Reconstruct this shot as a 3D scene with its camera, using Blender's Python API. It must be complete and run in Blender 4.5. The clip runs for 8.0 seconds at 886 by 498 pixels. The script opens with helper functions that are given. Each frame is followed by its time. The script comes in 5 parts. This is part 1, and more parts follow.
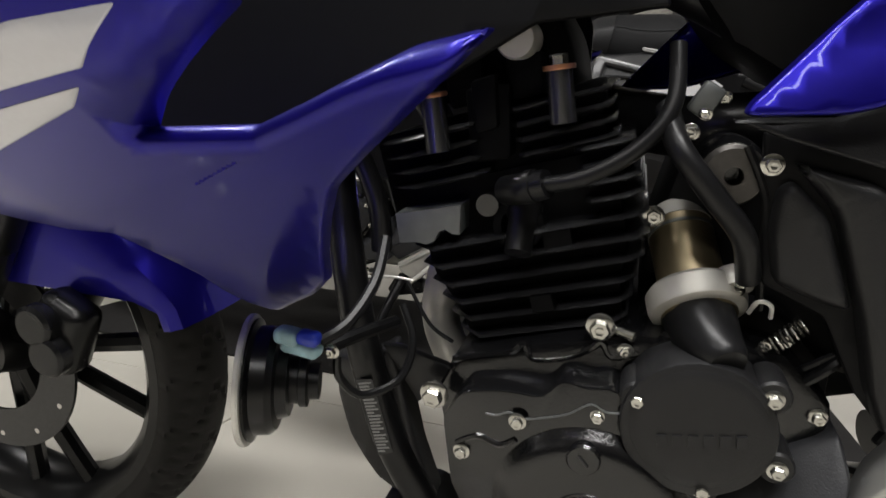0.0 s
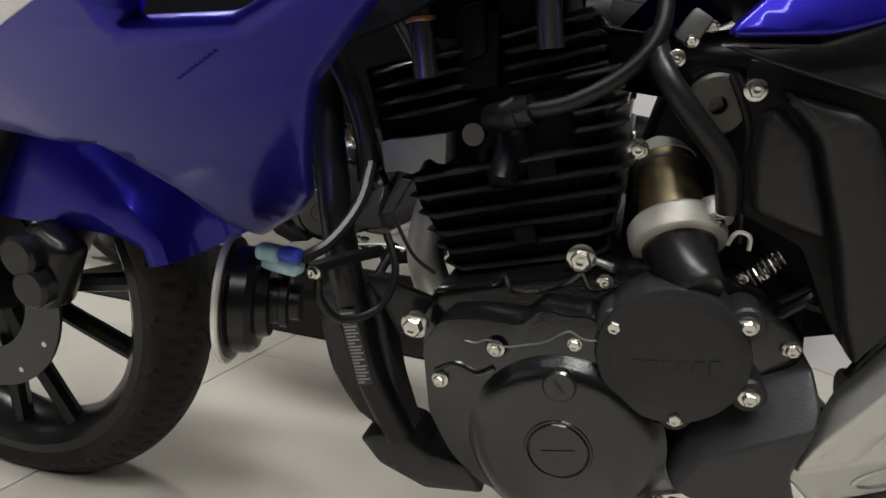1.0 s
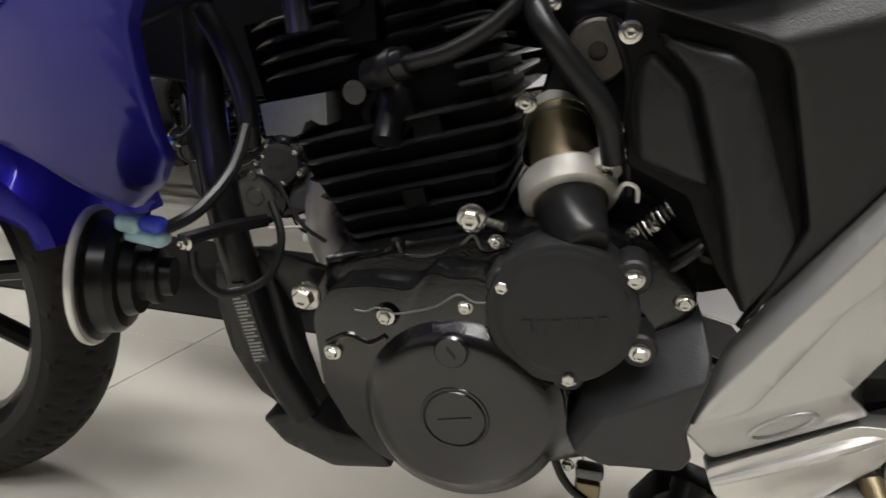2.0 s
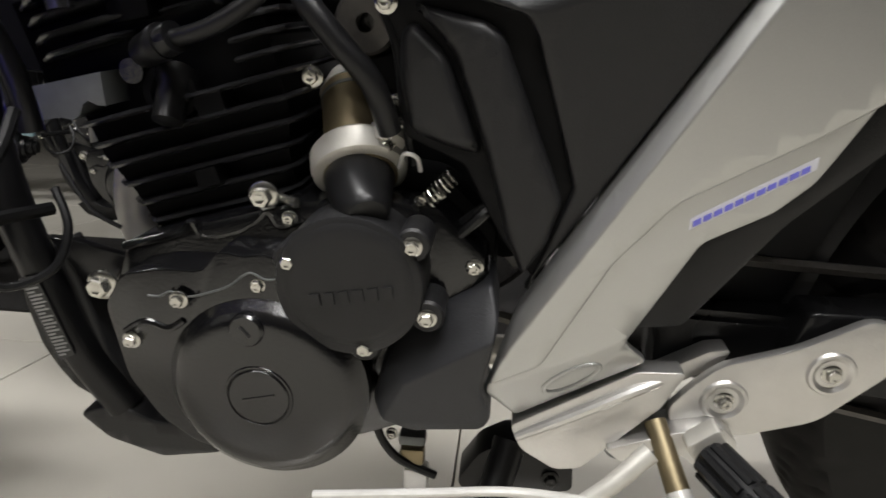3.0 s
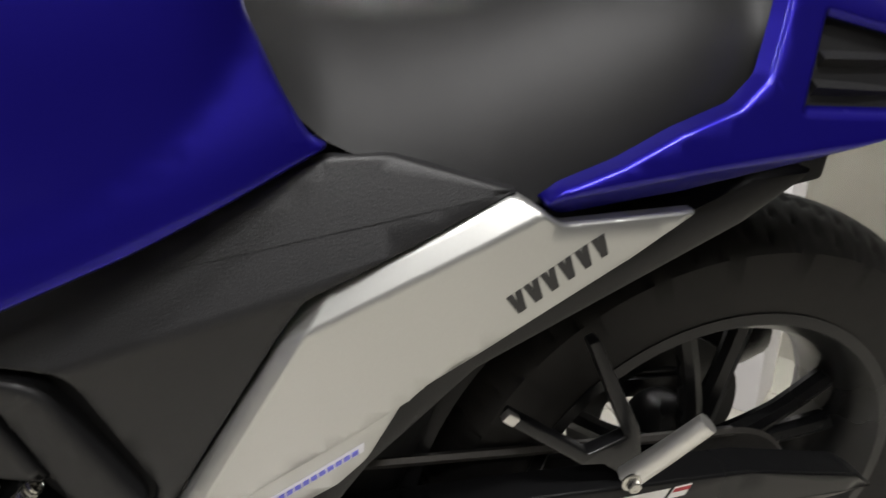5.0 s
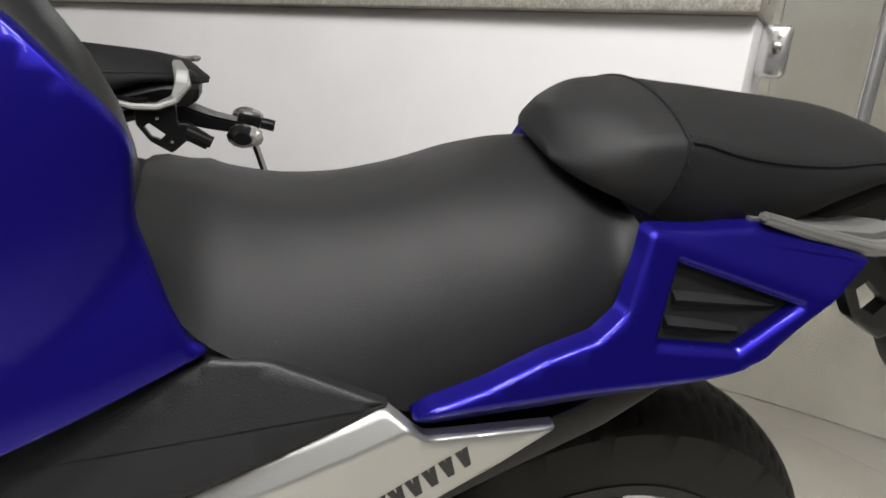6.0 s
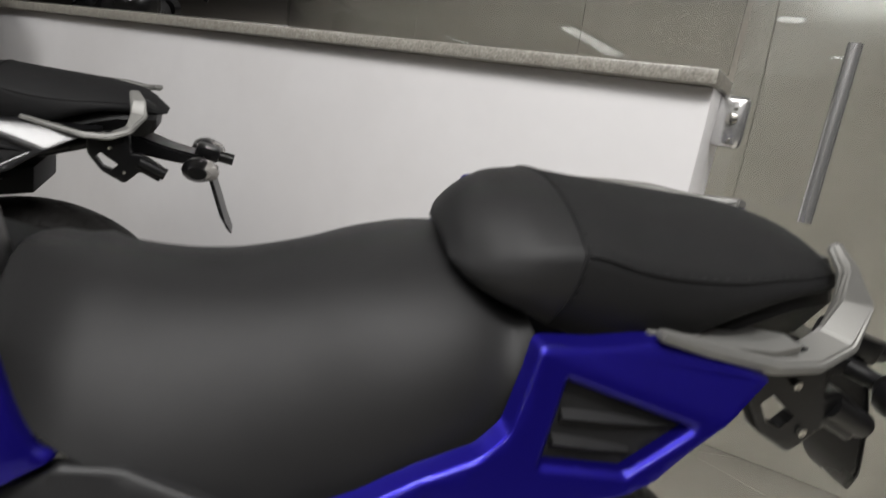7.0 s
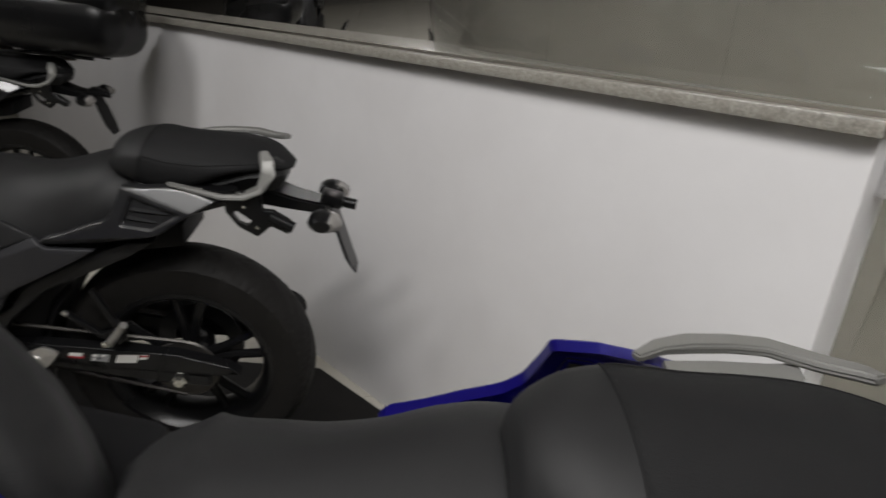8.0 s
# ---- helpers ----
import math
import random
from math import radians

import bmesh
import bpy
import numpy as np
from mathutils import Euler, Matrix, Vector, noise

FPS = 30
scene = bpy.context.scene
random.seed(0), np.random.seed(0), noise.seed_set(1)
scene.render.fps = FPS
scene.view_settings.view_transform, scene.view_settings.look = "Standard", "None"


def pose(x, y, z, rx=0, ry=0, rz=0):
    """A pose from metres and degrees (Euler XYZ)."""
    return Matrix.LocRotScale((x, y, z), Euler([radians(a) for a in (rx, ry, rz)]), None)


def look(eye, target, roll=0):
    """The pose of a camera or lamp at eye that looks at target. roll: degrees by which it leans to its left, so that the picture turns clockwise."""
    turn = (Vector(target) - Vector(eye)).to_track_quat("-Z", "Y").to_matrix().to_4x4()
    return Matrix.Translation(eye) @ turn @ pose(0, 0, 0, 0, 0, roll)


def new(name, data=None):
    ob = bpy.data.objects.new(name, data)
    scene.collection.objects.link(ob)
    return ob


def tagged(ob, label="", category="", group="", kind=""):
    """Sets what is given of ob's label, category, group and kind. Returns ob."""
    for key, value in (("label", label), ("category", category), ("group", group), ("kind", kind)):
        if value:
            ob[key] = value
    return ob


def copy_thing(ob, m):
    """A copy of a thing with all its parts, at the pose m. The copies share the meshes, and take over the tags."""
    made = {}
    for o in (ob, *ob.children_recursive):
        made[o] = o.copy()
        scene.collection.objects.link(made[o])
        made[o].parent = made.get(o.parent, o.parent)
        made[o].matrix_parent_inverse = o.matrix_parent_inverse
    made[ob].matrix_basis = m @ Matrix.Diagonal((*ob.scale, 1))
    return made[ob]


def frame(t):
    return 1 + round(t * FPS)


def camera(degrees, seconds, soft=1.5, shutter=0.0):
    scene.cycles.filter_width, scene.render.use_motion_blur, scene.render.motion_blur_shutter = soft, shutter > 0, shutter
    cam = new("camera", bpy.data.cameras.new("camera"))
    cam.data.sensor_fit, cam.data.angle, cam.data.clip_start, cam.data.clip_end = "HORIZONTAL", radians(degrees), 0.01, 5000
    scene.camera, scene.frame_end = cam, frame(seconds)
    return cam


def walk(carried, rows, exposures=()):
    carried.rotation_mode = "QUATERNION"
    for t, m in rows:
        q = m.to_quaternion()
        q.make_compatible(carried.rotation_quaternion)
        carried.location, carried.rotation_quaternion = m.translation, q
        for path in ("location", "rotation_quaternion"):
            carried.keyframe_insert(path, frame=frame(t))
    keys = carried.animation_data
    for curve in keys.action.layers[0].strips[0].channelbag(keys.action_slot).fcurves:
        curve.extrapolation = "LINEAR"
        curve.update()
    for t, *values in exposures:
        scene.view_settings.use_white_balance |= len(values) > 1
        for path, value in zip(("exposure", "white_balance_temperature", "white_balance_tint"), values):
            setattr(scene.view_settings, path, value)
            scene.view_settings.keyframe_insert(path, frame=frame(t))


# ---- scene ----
cam = camera(69.98, 8.0, soft=1.5, shutter=0.35)
PATH = [
    (0.0, (0.585, -0.658, 0.534), (0.398, 0.009, 0.430), 4.11),
    (0.5, (0.592, -0.659, 0.512), (0.413, 0.008, 0.398), 5.04),
    (1.0, (0.599, -0.663, 0.492), (0.419, 0.004, 0.375), 6.00),
    (1.2, (0.608, -0.657, 0.488), (0.431, 0.009, 0.368), 5.99),
    (2.3, (0.672, -0.629, 0.478), (0.556, 0.047, 0.343), 3.59),
    (2.5, (0.694, -0.632, 0.482), (0.592, 0.047, 0.344), 3.06),
    (2.7, (0.721, -0.628, 0.481), (0.626, 0.052, 0.348), 2.40),
    (2.9, (0.736, -0.619, 0.480), (0.662, 0.062, 0.335), 2.29),
    (3.0, (0.740, -0.621, 0.479), (0.680, 0.061, 0.334), 2.45),
    (3.3, (0.759, -0.615, 0.489), (0.719, 0.068, 0.342), 2.53),
    (3.5, (0.789, -0.613, 0.515), (0.767, 0.071, 0.367), 2.69),
    (3.7, (0.820, -0.610, 0.544), (0.820, 0.074, 0.395), 2.71),
    (4.0, (0.851, -0.616, 0.589), (0.874, 0.070, 0.450), 0.73),
    (4.2, (0.876, -0.618, 0.621), (0.896, 0.066, 0.469), -0.53),
    (5.3, (0.905, -0.604, 0.750), (1.083, 0.042, 0.548), 2.44),
    (5.5, (0.915, -0.606, 0.778), (1.107, 0.039, 0.587), 3.49),
    (6.0, (0.931, -0.610, 0.827), (1.133, 0.044, 0.677), 6.96),
    (6.5, (0.943, -0.611, 0.833), (1.159, 0.042, 0.700), 8.84),
    (7.0, (0.993, -0.602, 0.890), (1.209, 0.052, 0.765), 10.58),
    (7.3, (1.045, -0.568, 0.980), (1.241, 0.086, 0.825), 9.11),
    (7.4, (1.056, -0.555, 0.999), (1.245, 0.099, 0.836), 8.83),
    (7.5, (1.061, -0.545, 1.019), (1.236, 0.109, 0.843), 8.30),
    (7.7, (1.066, -0.517, 1.067), (1.200, 0.141, 0.871), 7.70),
    (8.0, (1.032, -0.537, 1.107), (1.099, 0.128, 0.898), 7.50),
]
walk(cam, [(t, look(e, g, r)) for t, e, g, r in PATH],
     exposures=[(0.0, -0.2), (1.2, -0.2), (2.3, 0.0), (3.2, -0.05), (4.0, -0.4), (4.3, -0.4), (5.2, -0.02), (5.8, 0.02), (6.5, -0.18), (7.2, -0.38), (8.0, -0.66)])

# ---- world and lamps ----
world = bpy.data.worlds.new("night")
scene.world = world
world.use_nodes = True
world.node_tree.nodes["Background"].inputs[0].default_value = (0.5, 0.55, 0.65, 1)
world.node_tree.nodes["Background"].inputs[1].default_value = 0.02

CEIL = 2.9
LAMPS = [(-1.9, 0.9, 48), (1.0, -1.25, 62), (0.0, -0.6, 56), (-0.9, -2.3, 22), (0.7, -2.5, 28)]
for lx, ly, watts in LAMPS:
    lamp = bpy.data.lights.new("ceiling_light", "AREA")
    lamp.shape, lamp.size, lamp.size_y = "RECTANGLE", 1.15, 0.28
    lamp.energy, lamp.color = watts, (1.0, 0.985, 0.97)
    ob = new("lamp", lamp)
    ob.matrix_world = pose(lx, ly, CEIL - 0.075)

SPOTS = [(2.45 + 1.0 * i, 0.35 + 1.1 * j - 0.75 * i) for i in range(2) for j in range(3)]
for lx, ly in SPOTS:
    lamp = bpy.data.lights.new("downlight", "AREA")
    lamp.shape, lamp.size = "SQUARE", 0.17
    lamp.energy, lamp.color = 1.2, (1.0, 0.95, 0.88)
    ob = new("lamp", lamp)
    ob.matrix_world = pose(lx, ly, CEIL - 0.012)

FAR_LAMPS = [(-7.1, -1.9), (-5.5, -5.1), (-9.1, -8.5), (-12.9, -11.3), (-17.8, -12.4), (-3.6, -6.6), (-11.5, -5.2), (-17.5, -2.0)]
for lx, ly in FAR_LAMPS:
    lamp = bpy.data.lights.new("square_panel_light", "AREA")
    lamp.shape, lamp.size = "SQUARE", 0.6
    lamp.energy, lamp.color = 14, (1.0, 0.985, 0.97)
    ob = new("lamp", lamp)
    ob.matrix_world = pose(lx, ly, CEIL - 0.055)

# ---- materials ----
def material(name, base, rough=0.5, metal=0.0, grain=0.08, scale=40.0, bump=0.0, bump_scale=300.0,
             coat=0.0, flakes=0.0, stain=0.0, stain_scale=4.0, ior=1.5, spec=0.5):
    m = bpy.data.materials.new(name)
    m.use_nodes = True
    nt = m.node_tree
    b = nt.nodes["Principled BSDF"]
    b.inputs["Metallic"].default_value = metal
    b.inputs["IOR"].default_value = ior
    b.inputs["Specular IOR Level"].default_value = spec
    b.inputs["Coat Weight"].default_value = coat
    b.inputs["Coat Roughness"].default_value = 0.04
    co = nt.nodes.new("ShaderNodeTexCoord")
    n1 = nt.nodes.new("ShaderNodeTexNoise")
    n1.inputs["Scale"].default_value, n1.inputs["Detail"].default_value = scale, 6
    n2 = nt.nodes.new("ShaderNodeTexNoise")
    n2.inputs["Scale"].default_value, n2.inputs["Detail"].default_value = stain_scale, 4
    for n in (n1, n2):
        nt.links.new(co.outputs["Object"], n.inputs["Vector"])
    mix = nt.nodes.new("ShaderNodeMix")
    mix.data_type = "RGBA"
    mix.inputs[6].default_value = tuple(c * (1 - grain) for c in base) + (1,)
    mix.inputs[7].default_value = tuple(min(1, c * (1 + grain)) for c in base) + (1,)
    nt.links.new(n1.outputs["Fac"], mix.inputs[0])
    mix2 = nt.nodes.new("ShaderNodeMix")
    mix2.data_type, mix2.blend_type = "RGBA", "MULTIPLY"
    mix2.inputs[0].default_value = stain
    nt.links.new(mix.outputs[2], mix2.inputs[6])
    ramp = nt.nodes.new("ShaderNodeValToRGB")
    ramp.color_ramp.elements[0].position, ramp.color_ramp.elements[1].position = 0.35, 0.65
    ramp.color_ramp.elements[0].color = (0.55, 0.52, 0.5, 1)
    nt.links.new(n2.outputs["Fac"], ramp.inputs[0])
    nt.links.new(ramp.outputs[0], mix2.inputs[7])
    nt.links.new(mix2.outputs[2], b.inputs["Base Color"])
    rr = nt.nodes.new("ShaderNodeMapRange")
    rr.inputs[3].default_value, rr.inputs[4].default_value = max(0.02, rough * 0.85), min(1, rough * 1.15)
    nt.links.new(n2.outputs["Fac"], rr.inputs[0])
    nt.links.new(rr.outputs[0], b.inputs["Roughness"])
    if bump or flakes:
        n3 = nt.nodes.new("ShaderNodeTexNoise")
        n3.inputs["Scale"].default_value, n3.inputs["Detail"].default_value = bump_scale, 3
        nt.links.new(co.outputs["Object"], n3.inputs["Vector"])
        bp = nt.nodes.new("ShaderNodeBump")
        bp.inputs["Strength"].default_value = bump or flakes
        bp.inputs["Distance"].default_value = 0.0006
        nt.links.new(n3.outputs["Fac"], bp.inputs["Height"])
        nt.links.new(bp.outputs[0], b.inputs["Normal"])
    return m


BLUE = material("blue_metallic_paint", (0.012, 0.008, 0.215), 0.34, 0.7, 0.06, 900, 0, 2500, 0.32, 0.015, spec=0.1)
BLACKPAINT = material("black_gloss_paint", (0.012, 0.012, 0.013), 0.3, 0.0, 0.1, 30, coat=0.25)
GREYPAINT = material("dark_grey_paint", (0.02, 0.02, 0.023), 0.5, 0.1, 0.1, 400, coat=0.05)
PLASTIC = material("black_textured_plastic", (0.014, 0.014, 0.0148), 0.40, 0, 0.15, 60, 0.4, 900, stain=0.15, spec=0.3)
GLOSSPL = material("black_smooth_plastic", (0.006, 0.006, 0.0065), 0.28, 0, 0.1, 60, spec=0.3)
CAST = material("black_cast_engine_metal", (0.005, 0.005, 0.0055), 0.16, 0.0, 0.2, 80, 0.35, 420, stain=0.2, stain_scale=12, spec=0.65)
# Duller, blacker copy of the fin finish: shade between the fins in its colour.
FINM = material("black_cylinder_shaded", (0.004, 0.004, 0.0044), 0.55, 0.0, 0.2, 90, 0.12, 500, spec=0.05)
# Base colour raised for the light that the rounded fin edges catch.
FINP = material("black_fin_paint_lit", (0.015, 0.015, 0.0158), 0.24, 0.0, 0.2, 90, 0.10, 500, spec=0.85)
SILVER = material("silver_paint", (0.46, 0.462, 0.45), 0.36, 0.85, 0.05, 1200, 0, 2500, 0.15, 0.03)
ALLOY = material("brushed_alloy", (0.62, 0.61, 0.59), 0.38, 0.9, 0.08, 60, 0.25, 500, stain=0.15, stain_scale=20)
CHROME = material("zinc_plated_steel", (0.50, 0.49, 0.45), 0.2, 0.95, 0.08, 120)
BRASS = material("bronze_plated_metal", (0.25, 0.205, 0.125), 0.38, 0.85, 0.2, 40, stain=0.3, stain_scale=18)
COPPER = material("copper_washer_metal", (0.42, 0.19, 0.10), 0.35, 0.8, 0.15, 90)
GASKET = material("grey_gasket_metal", (0.13, 0.136, 0.133), 0.45, 0.6, 0.2, 90)
RUBBER = material("tyre_rubber", (0.012, 0.0112, 0.0106), 0.58, 0, 0.25, 50, 0.4, 800, stain=0.3, stain_scale=9, spec=0.2)
HOSE = material("rubber_hose", (0.008, 0.008, 0.0085), 0.34, 0, 0.15, 50, spec=0.25)
SEATM = material("black_seat_vinyl", (0.0150, 0.0150, 0.0155), 0.46, 0, 0.12, 30, 0.45, 1400, stain=0.12, spec=0.22)
SEATM2 = material("black_seat_grip_vinyl", (0.010, 0.010, 0.0105), 0.62, 0, 0.15, 40, 0.9, 1000, spec=0.18)
TAPE = material("pale_blue_tape", (0.35, 0.55, 0.62), 0.3, 0, 0.3, 60, stain=0.6, stain_scale=60)
BLUEPLUG = material("blue_connector_plastic", (0.02, 0.04, 0.4), 0.35)
WHITEP = material("white_sticker", (0.75, 0.74, 0.72), 0.4)
RED = material("red_print", (0.35, 0.02, 0.03), 0.45)
INKBLUE = material("blue_print", (0.14, 0.14, 0.58), 0.4)
INKBLACK = material("black_print", (0.012, 0.012, 0.013), 0.4)
INKGREY = material("grey_print", (0.26, 0.26, 0.26), 0.5)
DISCM = material("dark_disc_steel", (0.03, 0.03, 0.03), 0.35, 0.4, 0.3, 200)
LENS = material("clear_indicator_lens", (0.22, 0.21, 0.2), 0.12, 0, 0.05, ior=1.5)
WALLW = material("white_wall_paint", (0.72, 0.71, 0.72), 0.55, 0, 0.02, 25, 0.25, 120, stain=0.24, stain_scale=1.3)
PLASTER = material("beige_wall_paint", (0.22, 0.2, 0.175), 0.5, 0, 0.04, 20, 0.2, 120)
CEILW = material("white_ceiling_paint", (0.5, 0.49, 0.475), 0.8, 0, 0.03, 10)
GRANITE = material("grey_granite", (0.33, 0.315, 0.28), 0.3, 0, 0.75, 190, stain=0.5, stain_scale=60)
TILE = material("polished_beige_tile", (0.54, 0.515, 0.455), 0.10, 0, 0.05, 6, stain=0.12, stain_scale=2.5)
WALLTILE = material("polished_taupe_tile", (0.31, 0.285, 0.25), 0.12, 0, 0.05, 6, stain=0.2, stain_scale=2.0)
GROUT = material("grey_grout", (0.22, 0.205, 0.185), 0.9, 0, 0.2, 60)
# Near-black with hardly any reflection: puts the shade of gaps into the colour.
DEEP = material("deep_black_plastic_shade", (0.004, 0.004, 0.0045), 0.55, 0, 0.2, 60, spec=0.15)
GREYPL = material("dark_grey_plastic", (0.022, 0.0225, 0.025), 0.42, 0, 0.12, 60, 0.4, 900, stain=0.15, spec=0.4)
RAILM = material("satin_grey_alloy_paint", (0.24, 0.237, 0.226), 0.48, 0.55, 0.06, 900, 0, 2000, 0.0, 0.03)
BRIGHT = material("bright_zinc_plate", (0.66, 0.65, 0.62), 0.32, 0.45, 0.12, 120, stain=0.15, stain_scale=40)
PALEALLOY = material("pale_cast_alloy", (0.60, 0.585, 0.54), 0.42, 0.5, 0.1, 80, 0.3, 500, stain=0.3, stain_scale=30)
CHAINM = material("oily_dark_steel", (0.08, 0.075, 0.07), 0.4, 0.7, 0.3, 200)
DECAL = material("pale_silver_decal", (0.62, 0.62, 0.66), 0.3, 0.2, 0.05, 200, coat=0.6)
STEEL = material("polished_steel", (0.74, 0.74, 0.74), 0.22, 0.85, 0.05, 40)
HOUSING = material("white_lamp_housing", (0.75, 0.75, 0.74), 0.5)

GLASS = bpy.data.materials.new("clear_glass")
GLASS.use_nodes = True
g = GLASS.node_tree.nodes["Principled BSDF"]
g.inputs["Transmission Weight"].default_value, g.inputs["Roughness"].default_value = 1.0, 0.0
g.inputs["Base Color"].default_value, g.inputs["IOR"].default_value = (0.93, 0.96, 0.94, 1), 1.5


# ---- mesh helpers ----
def part(name, bm, mat, parent=None, label="", angle=35, smooth=True):
    """Links a bmesh as one mesh object under a thing or a part."""
    me = bpy.data.meshes.new(name)
    if "nrm" not in bm.verts.layers.float_vector:
        bmesh.ops.recalc_face_normals(bm, faces=bm.faces)
    bm.to_mesh(me)
    bm.free()
    me.materials.append(mat)
    if "nrm" in me.attributes:
        smooth = False
        me.polygons.foreach_set("use_smooth", [True] * len(me.polygons))
        me.normals_split_custom_set_from_vertices([v.vector[:] for v in me.attributes["nrm"].data])
    if smooth:
        me.polygons.foreach_set("use_smooth", [True] * len(me.polygons))
        me.set_sharp_from_angle(angle=radians(angle))
    ob = new(name, me)
    if parent is not None:
        ob.parent = parent
    if label:
        tagged(ob, label)
    return ob


def again(ob, parent, m=None):
    """The same mesh once more, as an object of its own."""
    o = new(ob.name.split(".")[0], ob.data)
    o.parent = parent
    if m is not None:
        o.matrix_basis = m
    return o


def box(sx, sy, sz, m=None, bevel=0.0, bm=None, seg=2):
    bm2 = bmesh.new()
    bmesh.ops.create_cube(bm2, size=1, matrix=Matrix.Diagonal((sx, sy, sz, 1)))
    if bevel:
        bmesh.ops.bevel(bm2, geom=bm2.edges[:], offset=bevel, segments=seg, affect="EDGES", profile=0.5)
    if m is not None:
        bm2.transform(m)
    return merge(bm, bm2)


def merge(bm, bm2):
    if bm is None:
        return bm2
    me = bpy.data.meshes.new("tmp")
    bm2.to_mesh(me)
    bm2.free()
    bm.from_mesh(me)
    bpy.data.meshes.remove(me)
    return bm


def prism(outline, y0, y1, bevel=0.0, bm=None, seg=2):
    """An (x, z) outline drawn out from y0 to y1, with rounded edges."""
    b = bmesh.new()
    f = b.faces.new([b.verts.new((x, y0, z)) for x, z in outline])
    r = bmesh.ops.extrude_face_region(b, geom=[f])
    for v in r["geom"]:
        if isinstance(v, bmesh.types.BMVert):
            v.co.y = y1
    bmesh.ops.recalc_face_normals(b, faces=b.faces)
    if bevel:
        bmesh.ops.bevel(b, geom=b.edges[:], offset=bevel, segments=seg, affect="EDGES", profile=0.5, clamp_overlap=True)
    return merge(bm, b)


def dist_line(p, a, b):
    ax, az, bx, bz = *a, *b
    dx, dz = bx - ax, bz - az
    k = max(0, min(1, ((p[0] - ax) * dx + (p[1] - az) * dz) / (dx * dx + dz * dz)))
    return math.hypot(p[0] - ax - k * dx, p[1] - az - k * dz)


def dist_poly(p, pts, closed=False):
    n = len(pts)
    return min(dist_line(p, pts[i], pts[(i + 1) % n]) for i in range(n if closed else n - 1))


def side_of(p, a, b):
    """How far p lies above the line from a to b."""
    dx, dz = b[0] - a[0], b[1] - a[1]
    return (dx * (p[1] - a[1]) - dz * (p[0] - a[0])) / math.hypot(dx, dz)


def rounded(outline, r=0.006, seg=4):
    """The outline with its corners rounded."""
    out, n = [], len(outline)
    for i in range(n):
        p, a, b = (Vector(outline[j % n]) for j in (i, i - 1, i + 1))
        k = min(r, (a - p).length * 0.45, (b - p).length * 0.45)
        s, e = p + (a - p).normalized() * k, p + (b - p).normalized() * k
        for j in range(seg + 1):
            u = j / seg
            out.append(tuple(s * (1 - u) ** 2 + p * 2 * u * (1 - u) + e * u * u))
    return out


def inward(x, z, ol):
    """The direction into the outline from a point on its edge."""
    n = len(ol)
    area = sum(ol[i][0] * ol[(i + 1) % n][1] - ol[(i + 1) % n][0] * ol[i][1] for i in range(n))
    i = min(range(n), key=lambda j: dist_line((x, z), ol[j], ol[(j + 1) % n]))
    (ax, az), (bx, bz) = ol[i], ol[(i + 1) % n]
    s = 1 if area > 0 else -1
    return -(bz - az) * s, (bx - ax) * s


